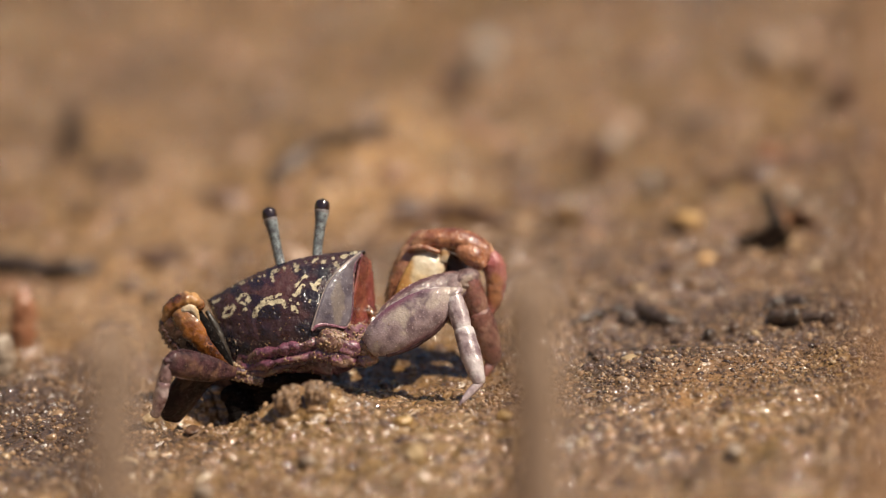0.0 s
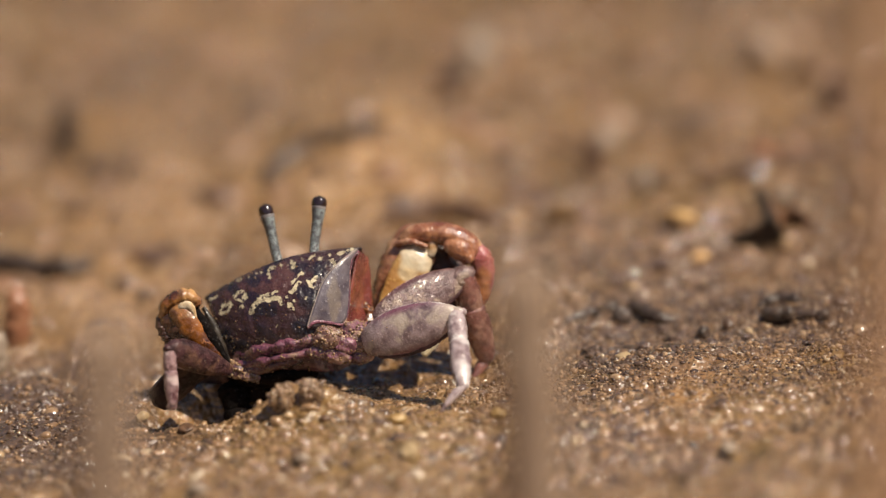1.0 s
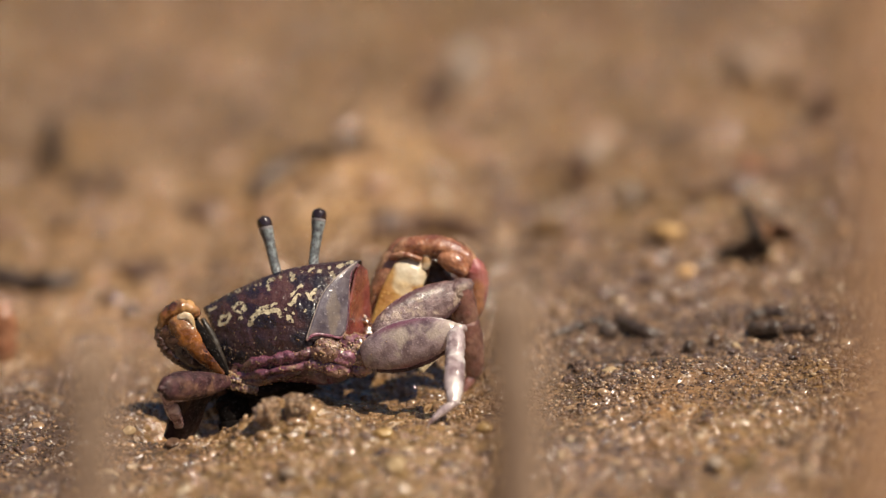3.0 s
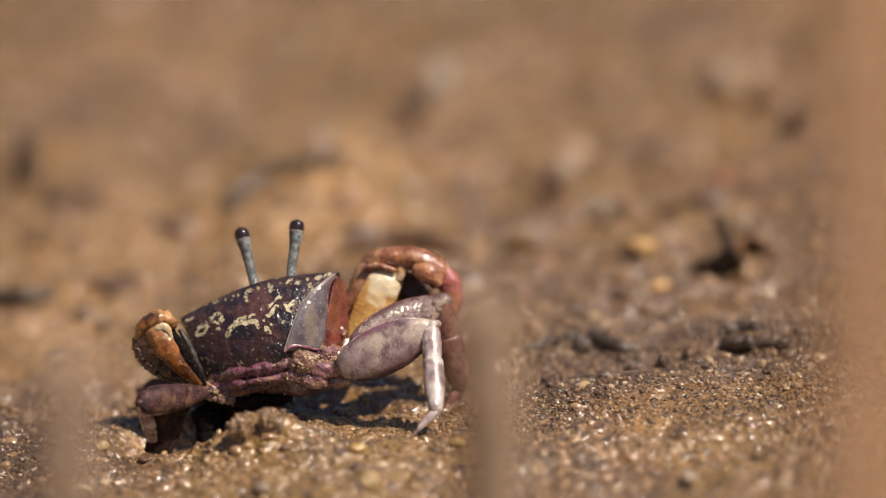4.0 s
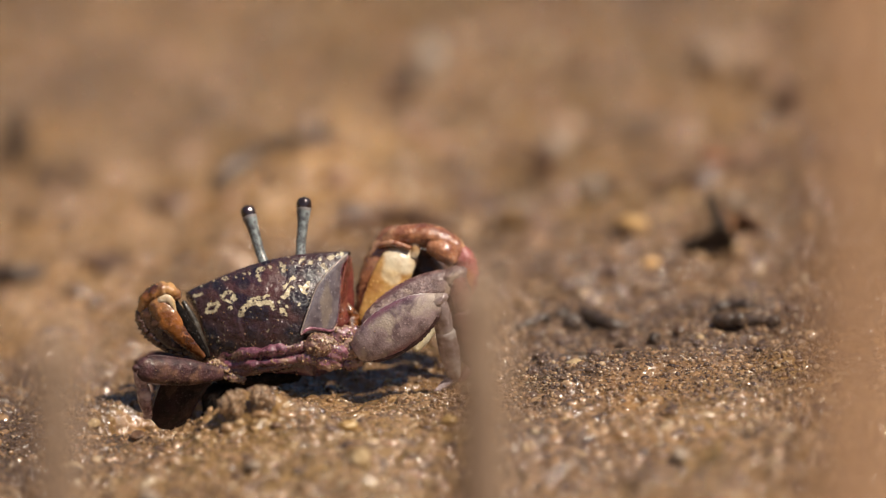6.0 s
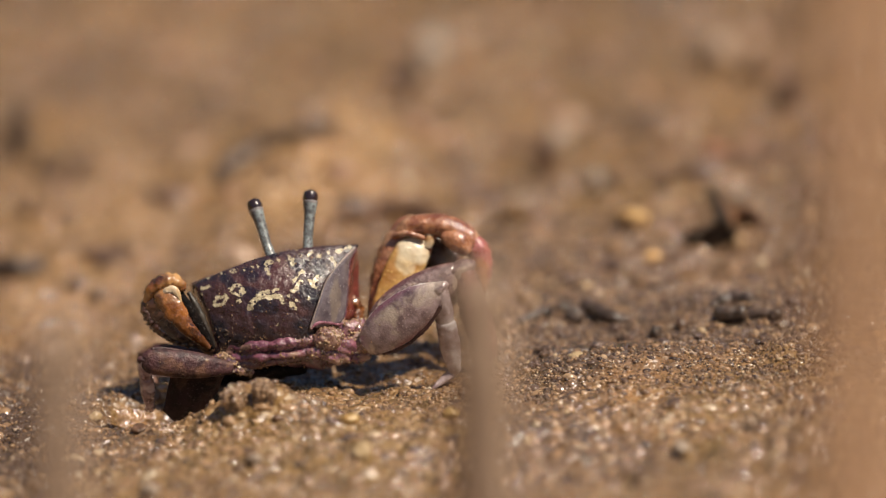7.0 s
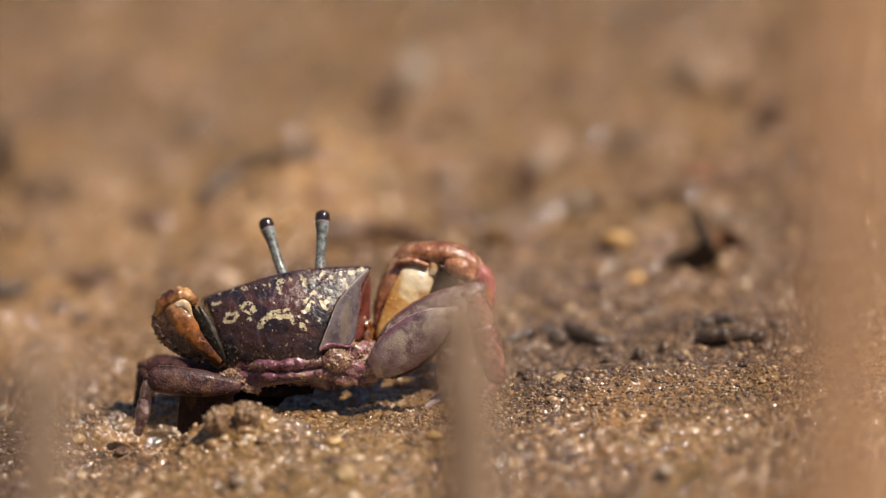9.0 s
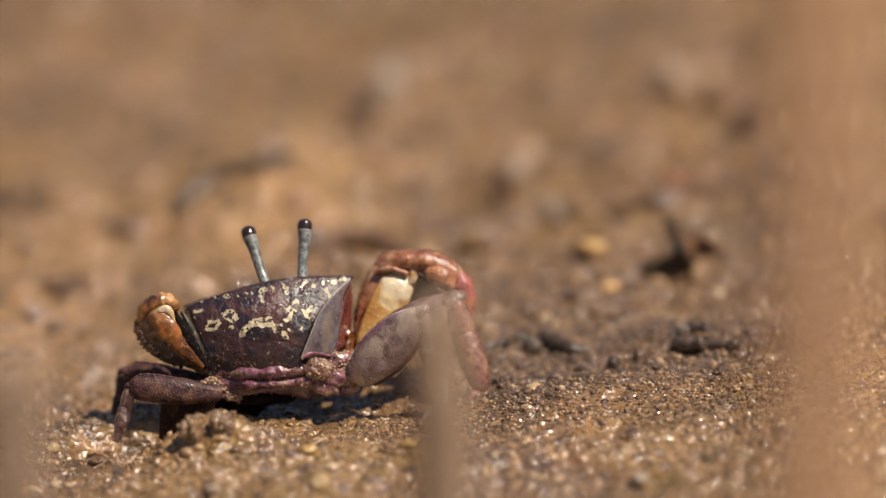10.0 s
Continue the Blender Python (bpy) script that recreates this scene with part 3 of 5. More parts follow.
scatter("dark_grit", 6500, (0.034, 0.098, -0.018, 0.055), (0.00014, 0.00065), 21, M_DARK_GRIT, "wet black grit and plant bits on the mud", clump=0.35)
scatter("wet_beads", 4200, (-0.068, 0.105, -0.030, 0.045), (0.00024, 0.00075), 31, M_BEADS, "shining wet beads of mud between the grains", 0.85, 0.0, 2, 0.0)
scatter("band_beads", 2600, (0.034, 0.132, -0.020, 0.055), (0.00026, 0.00085), 33, M_BEADS, "shining wet beads among the dark grit", 0.85, 0.15, 2, 0.0)
scatter("grit", 6000, (-0.085, 0.135, -0.085, 0.10), (0.00035, 0.0010), 12, M_GRAIN, "coarse wet grit lying on the mud", thin=0.7)
scatter("far_grit", 2600, (-0.12, 0.15, 0.05, 0.42), (0.0005, 0.0026), 13, M_GRAIN, "coarse grit on the mud farther back")


# ---- crab ----
# body: seconds, turn about x, y, z in degrees, shift right and up in mm
BODY = [(0, 0, 0, 0, 0, 0), (0.5, 0.3, -0.1, -0.65, 0.37, 0.03), (1, 0.35, -0.1, -1.3, 0.51, 0.15), (1.5, 0.5, -0.15, -1.4, 1.07, 0.17),
        (2, 0.8, -0.05, -1.65, 2.02, 0.38), (2.5, 1.0, 0.2, -1.2, 2.38, 0.39), (4, 1.0, 1.2, -0.1, 3.44, 1.27), (4.5, 1.9, 1.15, 1.4, 3.92, 1.2),
        (5, 3.0, 1.3, 3.2, 4.87, 1.31), (5.5, 6.5, 1.3, 6.7, 6.27, 1.06), (7, 10.0, 1.0, 14.0, 8.06, 1.04), (7.5, 10.7, 1.2, 14.0, 9.04, 1.25),
        (8, 10.8, 1.9, 14.7, 10.37, 1.42), (8.5, 12.0, 2.3, 14.4, 11.43, 1.37), (9, 13.0, 2.8, 14.1, 12.79, 1.66), (9.5, 13.4, 3.0, 14.7, 13.4, 1.6),
        (10, 12.8, 3.6, 14.8, 14.07, 1.67)]
PIVOT = Vector((-0.010, 0, 0.014))


def track(rows, t):
    """Values at t on a smooth curve through rows (seconds, values...)."""
    ts = [r[0] for r in rows]
    a = np.array([r[1:] for r in rows], float)
    if t <= ts[0]:
        return a[0]
    if t >= ts[-1]:
        return a[-1]
    k = max(i for i in range(len(ts) - 1) if ts[i] <= t)

    def slope(i):
        if i in (0, len(ts) - 1):
            return np.zeros(a.shape[1])
        d0, d1 = (a[i] - a[i - 1]) / (ts[i] - ts[i - 1]), (a[i + 1] - a[i]) / (ts[i + 1] - ts[i])
        return np.where(d0 * d1 > 0, 2 * d0 * d1 / np.where(np.abs(d0 + d1) < 1e-12, 1, d0 + d1), 0)

    h = ts[k + 1] - ts[k]
    f = (t - ts[k]) / h
    return ((1 + 2 * f) * (1 - f) ** 2 * a[k] + f * (1 - f) ** 2 * h * slope(k) + f * f * (3 - 2 * f) * a[k + 1] + f * f * (f - 1) * h * slope(k + 1))


def body_at(t):
    rx, ry, rz, dx, dz = track(BODY, t)
    return Matrix.Translation((dx * 1e-3, 0, dz * 1e-3)) @ Matrix.Translation(PIVOT) @ pose(0, 0, 0, rx, ry, rz) @ Matrix.Translation(-PIVOT)


def shift_at(t):
    q = track(BODY, t)
    return Vector((q[3] * 1e-3, 0, q[4] * 1e-3))


def between(a, b, ref=(0, 1, 0)):
    """A pose at a whose x axis points to b."""
    x = (b - a).normalized()
    r = Vector(ref)
    y = (r - x * r.dot(x)).normalized()
    z = x.cross(y)
    m = Matrix((x, y, z)).transposed().to_4x4()
    m.translation = a
    return m


def bend(hip, foot, l1, l2, hint):
    """The knee of a two-bone limb, as near to hint as the bones allow; the foot is pulled in where it is out of reach."""
    d = foot - hip
    n = d.normalized()
    r = min(max(d.length, abs(l1 - l2) * 1.02), (l1 + l2) * 0.999)
    foot = hip + n * r
    a = (l1 * l1 - l2 * l2 + r * r) / (2 * r)
    rad = math.sqrt(max(l1 * l1 - a * a, 0))
    mid = hip + n * a
    s = hint - mid
    s = s - n * s.dot(n)
    return mid + s.normalized() * rad, foot


crab = tagged(new("crab"), "dark purple mottled crab with one big claw on mud", "crab")
crab.matrix_world = STAGE
crab.empty_display_size = 0.01

# body loops: right and left ends of the trunk, from the rear edge over the back, down the front and under
LEFT_END = [(414, 652, 1.5), (394, 602, 2.6), (376, 550, 4.6), (366, 530, 7), (372, 545, 11), (392, 620, 12), (412, 668, 8), (420, 668, 3)]
RIGHT_END = [(562, 640, -5.0), (556, 590, -4.8), (574, 540, -4.3), (640, 450, 0), (652, 470, 7), (664, 575, 6.5), (640, 640, 2), (590, 662, -3)]


def trunk_point(s, k_left, k_right, bulge):
    a, b = K(*k_left), K(*k_right)
    return a.lerp(b, s) + Vector((0, -bulge * math.sin(math.pi * s) ** 0.8, 0))


def make_trunk():
    bm = bmesh.new()
    n, m = 48, 20
    la, lb = catmull(LEFT_END, n, True), catmull(RIGHT_END, n, True)
    ca, cb = sum(la) / n, sum(lb) / n
    rings = []
    for i in range(-3, m + 4):
        s = min(max(i / m, 0), 1)
        shrink = 1 if 0 <= i <= m else 1 - (abs(i) if i < 0 else i - m) / 3.2
        ring = []
        for j in range(n):
            p, q = (la[j] - ca) * shrink + ca, (lb[j] - cb) * shrink + cb
            up = math.sin(math.pi * s)
            front = max(0, 1 - abs(j / n * 8 - 3) / 2.2)
            v = trunk_point(s, p, q, 0.0009 if j < n * 0.45 else 0) + Vector((0, 0, 0.0022 * up * front))
            ring.append(bm.verts.new(v))
        rings.append(ring)
    for a, b in zip(rings, rings[1:]):
        for j in range(n):
            k = (j + 1) % n
            bm.faces.new((a[j], a[k], b[k], b[j]))
    bm.faces.new(rings[0])
    bm.faces.new(rings[-1][::-1])
    bmesh.ops.recalc_face_normals(bm, faces=bm.faces)
    return rough(bm, 0.00025, 0.0016)


def sheet(rows, cols, point, thick, relief=0.0, grain=0.002):
    """A curved plate of that thickness: point(s, t) gives its outer face."""
    bm = bmesh.new()
    grid = [[bm.verts.new(point(i / (cols - 1), j / (rows - 1))) for i in range(cols)] for j in range(rows)]
    for j in range(rows - 1):
        for i in range(cols - 1):
            bm.faces.new((grid[j][i], grid[j][i + 1], grid[j + 1][i + 1], grid[j + 1][i]))
    if relief:
        rough(bm, relief, grain)
    bm.normal_update()
    inner = {}
    for v in list(bm.verts):
        inner[v] = bm.verts.new(v.co - v.normal * thick)
    faces = list(bm.faces)
    edges = [e for e in bm.edges if len(e.link_faces) == 1]
    rims = [(e.verts[0], e.verts[1]) for e in edges]
    for f in faces:
        bm.faces.new([inner[v] for v in reversed(f.verts)])
    for a, b in rims:
        bm.faces.new((a, b, inner[b], inner[a]))
    bmesh.ops.recalc_face_normals(bm, faces=bm.faces)
    return bm


SHIELD_LEFT = catmull([(414, 650, 1.0), (396, 605, 1.6), (378, 552, 3.8), (365, 529, 6.4), (372, 546, 9.5)], 353)
SHIELD_RIGHT = catmull([(558, 612, -5.7), (551, 597, -5.7), (550, 582, -5.6), (557, 562, -5.5), (565, 535, -5.2), (584, 496, -3.8), (640, 446, -0.6), (646, 449, 1.2), (648, 456, 3.0)], 353)


def carapace_point(s, t):
    """The back shield: s from one flank to the other, t from the rear edge to past the brow."""
    f = t * 4
    a, b = SHIELD_LEFT[min(round(f * 88), 352)], SHIELD_RIGHT[min(round(f * 88), 352)]
    p = K(*a).lerp(K(*b), s)
    up = math.sin(math.pi * s)
    brow = max(0, 1 - abs(f - 3) / 1.8)
    dome = math.sin(math.pi * min(max((f + 0.3) / 4.3, 0), 1))
    p += Vector((0, -0.0016 * up ** 0.7 * dome, 0.0024 * up * brow))
    # shallow grooves between the regions of the shell
    groove = math.exp(-((s - 0.36 - 0.05 * math.sin(t * 7)) / 0.025) ** 2) + math.exp(-((s - 0.70 + 0.06 * math.sin(t * 6)) / 0.025) ** 2) + math.exp(-((t - 0.36 - 0.03 * math.cos(s * 9)) / 0.02) ** 2)
    p += Vector((0, 0.00009 * groove, 0))
    return p


def quad_plate(corners, bulge):
    """Bilinear patch between four stage corners, bulged towards the viewer."""
    c = [K(*p) for p in corners]

    def point(s, t):
        p = c[0].lerp(c[1], s).lerp(c[3].lerp(c[2], s), t)
        return p + Vector((0, -bulge * math.sin(math.pi * s) * math.sin(math.pi * t), 0))
    return point


def side_plate_point(s, t):
    """The blue-grey flank: s from the ridge towards the face, t from the top corner down."""
    ridge = catmull([(638, 448, -0.9), (604, 474, -3.2), (579, 504, -4.6), (566, 536, -5.6), (557, 563, -6.0), (551, 584, -6.2)], 21)[round(t * 20)]
    inner = catmull([(640, 450, -0.7), (627, 470, -1.6), (625, 500, -2.2), (624, 530, -2.5), (622, 556, -2.9), (612, 578, -3.6)], 21)[round(t * 20)]
    p = K(*ridge).lerp(K(*inner), s)
    return p + Vector((0, -0.0005 * math.sin(math.pi * s) * math.sin(math.pi * t), 0))


part("trunk", make_trunk(), M_BODY, crab, "dark purple wet trunk under the shield")
part("carapace", sheet(88, 120, carapace_point, 0.0004, 0.00008, 0.0013), M_CARAPACE, crab, "dark purple shield with cream squiggles")
plate = part("side_plate", sheet(21, 12, side_plate_point, 0.0003), M_PLATE, crab, "smooth blue-grey flank plate")
part("rim", limb([(638, 447, -1.0, 2.6, 3), (604, 473, -3.3, 2.0, 2.4), (579, 503, -4.7, 1.7, 2.2), (566, 535, -5.7, 1.5, 2.2), (557, 562, -6.1, 1.6, 2.2), (551, 583, -6.3, 2.0, 2.6)], seg=8, rings=44), M_RIM, plate, "pale rim along the flank plate")
part("lower_rim", limb([(551, 585, -6.3, 3.2, 3), (566, 575, -6.0, 3.4, 3), (590, 577, -5.0, 3.2, 3), (613, 579, -3.8, 2.2, 3), (622, 556, -3.1, 1.6, 2.4), (625, 500, -2.4, 1.5, 2.4), (628, 468, -1.8, 1.6, 2.4), (640, 450, -0.9, 2, 2.4)], seg=8, rings=56), M_FOLD, plate)
part("cheek_edge", rough(limb([(642, 536, 3.4, 4, 5), (652, 548, 3.2, 9, 8), (660, 566, 2.6, 10, 9), (656, 586, 1.6, 8, 8)], seg=18, rings=40), 0.0004, 0.0009, 3), M_ARM, crab, "orange brown edge of the cheek")
part("cheek", sheet(16, 12, quad_plate([(638, 449, -0.4), (654, 460, 4.6), (666, 580, 4.5), (610, 580, -2.9)], -0.0012), 0.0004, 0.0003, 0.0015), M_CHEEK, crab, "red-brown hollow cheek with orange lower edge")

# The underside; its black holds the shade beneath the body.
part("belly", rough(limb([(410, 664, 4, 12, 30), (445, 672, 4, 20, 40), (500, 670, 2, 20, 40), (560, 660, 0, 14, 30)], seg=18), 0.0006, 0.0016, 4), M_BLACK_AND_SHADE, crab, "underside with the shade put into its black")

# rear folds and hip joints
for i, (drop, thick, swing, bulge) in enumerate(((0, 22, 2, 0.0024), (15, 14, -4, 0.0014), (23, 17, 3, 0.0023), (36, 15, -3, 0.0013))):
    band = quad_plate([(416 + 3 * i, 620 + drop, 1.8 - 0.2 * i), (560 + 4 * i, 594 + drop + swing, -5.0), (564 + 4 * i, 594 + drop + swing + thick * 0.8, -5.5 + 0.4 * i), (420 + 3 * i, 620 + drop + thick * 1.1, 0.9 - 0.2 * i)], bulge)
    part("tail_segment", sheet(12, 60, band, 0.0004, 0.00055, 0.0015 + 0.0003 * i), M_FOLD if i % 2 == 0 else M_BODY, crab)
main_joints = []
M_BEAD = shell_plain("wet_tan_granules", (0.16, 0.085, 0.045), (0.40, 0.25, 0.14), (0.62, 0.46, 0.29), 900, 0.2, 0.7)
M_GRITTY = shell_plain("gritty_hip_shell", (0.12, 0.050, 0.050), (0.30, 0.160, 0.115), (0.58, 0.43, 0.28), 900, 0.25, 0.7, 1300, 0.8)
for u, v, y, r, e in ((634, 592, -3.4, 22, 1.3), (654, 588, -1.6, 18, 1.3), (588, 604, -6.0, 25, 1.15), (618, 616, -6.0, 19, 1.3), (648, 610, -5.2, 22, 1.2), (604, 634, -5.6, 19, 1.4), (642, 634, -4.6, 18, 1.5), (570, 628, -5.6, 15, 1.5), (425, 661, 0.2, 14, 1.6), (408, 652, 0.6, 11, 1.4), (452, 672, -0.4, 11, 2.0)):
    joint = part("hip_joint", blob(K(u, v, y), (r * e * 1e-4, r * 0.7e-4, r * 0.85e-4), 4, 0.00035, 0.0011, u * 0.1), M_BODY if u < 500 else M_GRITTY if e < 1.25 else M_FOLD, crab)

    if r > 20 or u < 460:
        main_joints.append(joint)


def grit_on(ob, count, size, seed, mat, inside=None, label=""):
    """Wet specks stuck to the surface of ob, as a part of it."""
    rng = np.random.RandomState(seed)
    me = ob.data
    area = np.empty(len(me.polygons))
    me.polygons.foreach_get("area", area)
    pick = rng.choice(len(area), count * 3, p=area / area.sum())
    bm = bmesh.new()
    co, fa = icosphere_data(1)
    made = 0
    for k in pick:
        f = me.polygons[k]
        vs = [me.vertices[i].co for i in f.vertices[:3]]
        r1, r2 = rng.rand(2)
        if r1 + r2 > 1:
            r1, r2 = 1 - r1, 1 - r2
        p = vs[0] + (vs[1] - vs[0]) * r1 + (vs[2] - vs[0]) * r2
        if inside and rng.rand() > inside(p):
            continue
        s = size[0] * (size[1] / size[0]) ** (rng.rand() ** 1.8)
        shape = co * (1 + rng.uniform(-0.2, 0.2, (len(co), 1)))
        verts = [bm.verts.new(p + Vector(q) * s) for q in shape]
        for tri in fa:
            bm.faces.new([verts[i] for i in tri])
        made += 1
        if made >= count:
            break
    return tagged(part("wet_specks", bm, mat, ob, label), kind="stuff")


for i, joint in enumerate(main_joints):
    grit_on(joint, 85, (0.00016, 0.00042), 60 + i, M_BEAD, None, "wet tan granules on the joint")


def eyestalk(length, seed):
    w = 0.00112
    stalk = part("eyestalk", rough(tube([(0, 0, 0, w * 0.82, w * 0.8), (length * 0.25, 0.0002, 0.0001, w * 0.78, w * 0.78), (length * 0.6, 0, 0, w * 0.86, w * 0.86), (length * 0.82, 0, 0, w * 1.12, w * 1.1), (length * 0.90, 0, 0, w * 1.12, w * 1.1)], rings=34, seg=18), 0.00005, 0.0008, seed),
                 M_STALK, crab, "slim teal-grey eyestalk")
    part("eyeball", tube([(length * 0.83, 0, 0, w * 0.9, w * 0.9), (length * 0.88, 0, 0, w * 1.19, w * 1.19), (length * 0.97, 0, 0, w * 1.20, w * 1.20), (length * 1.03, 0, 0, w * 0.98, w * 0.98), (length * 1.06, 0, 0, w * 0.5, w * 0.5)], seg=22, rings=26), M_EYE, stalk, "dark brown glossy eyeball")
    part("eye_band", tube([(length * 0.825, 0, 0, w * 1.13, w * 1.13), (length * 0.85, 0, 0, w * 1.19, w * 1.19), (length * 0.868, 0, 0, w * 1.17, w * 1.17)], seg=20, rings=8), M_EYE_BAND, stalk)
    return stalk


EYE_BASES = [K(499, 474, 4.0), K(561, 458, 2.4)]
EYE_TIPS = [K(475, 372, 5.5), K(571, 358, 4.0)]
EYES = [eyestalk((tip - base).length, i) for i, (base, tip) in enumerate(zip(EYE_BASES, EYE_TIPS))]


# a folded arm on the near flank side, amber with a dark underside
def folded_arm():
    arm = part("folded_arm", rough(limb([(306, 548, 0, 20, 22), (318, 570, 0, 36, 28), (345, 602, 0, 34, 26), (376, 630, 0.3, 19, 18), (405, 652, 0.8, 8, 10)], seg=24, rings=44), 0.0005, 0.0014, 2), M_ARM_DARK, crab, "dark brown folded arm with amber face")
    part("amber_face", rough(limb([(316, 546, -1.9, 18, 11), (328, 566, -2.2, 23, 12), (348, 592, -2.3, 20, 11), (374, 621, -1.6, 14, 9), (402, 648, -0.7, 7, 6)], seg=24, rings=44), 0.00016, 0.0012, 3), M_ARM, arm, "glossy amber face of the arm")
    part("arm_knob", rough(limb([(292, 566, -0.6, 8, 12), (301, 547, -1.2, 13, 18), (320, 533, -1.6, 15, 20), (342, 530, -1.7, 14, 18), (358, 545, -1.7, 8, 10)], seg=22, rings=44), 0.0003, 0.0008, 4), M_ARM, arm, "pale amber knob at the bend")
    # The pale highlight at the bend, modelled as a cream crest.
    part("knob_crest", rough(limb([(320, 554, -2.6, 3, 4), (329, 546, -2.9, 7, 5), (341, 546, -3.0, 8, 5), (348, 556, -2.8, 5, 4), (352, 568, -2.6, 3, 4)], seg=18, rings=36), 0.00012, 0.0009, 9), M_KNOB, arm, "cream crest standing for the highlight at the bend")
    part("arm_frill", rough(limb([(290, 562, -0.4, 7, 11), (292, 584, -0.6, 9, 12), (304, 606, -0.6, 9, 12), (330, 626, -0.2, 8, 11), (366, 643, 0.2, 6, 9)], seg=14, rings=60), 0.0006, 0.0006, 6), M_ARM_DARK, arm, "ragged dark fringe")
    part("arm_ridge", rough(limb([(350, 553, -1.4, 8, 8), (368, 585, -1.9, 12, 9), (388, 616, -1.4, 10, 8), (409, 648, -0.4, 5, 6)], seg=14, rings=36), 0.00012, 0.001, 5), M_BLACK_AND_SHADE, arm, "black ridge of the arm")
    # Band put in for the shield's underside edge, its sky light in the colour.
    part("arm_edge", rough(limb([(366, 550, 0.4, 4, 7), (381, 577, -0.1, 7, 8), (396, 610, -0.3, 6, 7), (409, 642, 0.3, 4, 5)], seg=14, rings=36), 0.00010, 0.001, 5), M_SKYLIT_EDGE, arm, "dull grey-brown band for the sky-lit shield edge")
    return arm


ARM = folded_arm()


# the big claw
def big_claw():
    palm = part("big_claw", rough(limb([(778, 424, 9, 30, 28), (757, 446, 9, 44, 34), (733, 492, 9, 45, 34), (716, 540, 9, 38, 30), (704, 590, 9, 26, 22)], seg=22, rings=40), 0.0004, 0.0013, 6), M_CLAW, crab, "rust-brown big claw with ochre inner face")
    part("inner_face", rough(limb([(772, 446, 6.2, 18, 6), (759, 468, 5.6, 31, 8), (741, 504, 5.4, 33, 8), (721, 545, 5.4, 30, 8), (706, 582, 5.8, 22, 8)], seg=18, rings=34), 0.00025, 0.0016, 7), M_PALM, palm, "ochre inner face of the claw")
    part("wrist", rough(limb([(735, 436, 7.6, 12, 18), (752, 424, 7.2, 17, 24), (785, 422, 6.8, 20, 26), (820, 427, 6.6, 23, 28), (853, 446, 6.6, 22, 24), (872, 474, 7, 17, 18)], seg=32, rings=70), 0.00012, 0.0011, 8), M_CLAW, palm, "knobbly rust-brown wrist")
    part("wrist_lobe", rough(limb([(812, 442, 5.2, 12, 14), (836, 452, 4.6, 20, 17), (856, 472, 4.8, 11, 13)], seg=20, rings=36), 0.00012, 0.0007, 9), M_CLAW, palm, "inner lobe of the wrist")
    part("wrist_knob", rough(limb([(786, 437, 6.0, 8, 8), (788, 447, 5.8, 9, 9), (783, 461, 6.0, 8, 8)], seg=16), 0.0001, 0.001, 10), M_KNOB, palm, "cream knob at the hinge")
    part("hinge_fold", rough(limb([(722, 443, 6.0, 5, 6), (745, 437, 5.0, 6, 7), (778, 446, 5.0, 5, 6)], seg=14, rings=30), 0.00012, 0.0007, 13), M_CLAW, palm)
    part("upper_arm", rough(limb([(860, 448, 6.5, 14, 15), (874, 466, 6.3, 20, 18), (880, 496, 6.6, 20, 17), (876, 530, 7.2, 15, 14), (862, 562, 8, 9, 9)], seg=20, rings=40), 0.0002, 0.0009, 11), M_PINK, palm, "pink and rust upper arm of the claw")
    part("palm_back", rough(limb([(775, 450, 12, 26, 12), (805, 475, 12.5, 34, 14), (820, 520, 12.5, 34, 14), (800, 570, 12, 24, 12)], seg=16), 0.0004, 0.0014, 12), M_ARM_DARK, palm, "shaded brown back of the claw")
    return palm


CLAW = big_claw()
FINGER = part("finger", limb([(822, 566, 3, 9, 9), (808, 590, 2.8, 14, 10), (792, 618, 2.5, 13, 9), (778, 642, 2.4, 6, 5)], seg=14), M_FINGER, CLAW, "ivory finger tip of the claw")


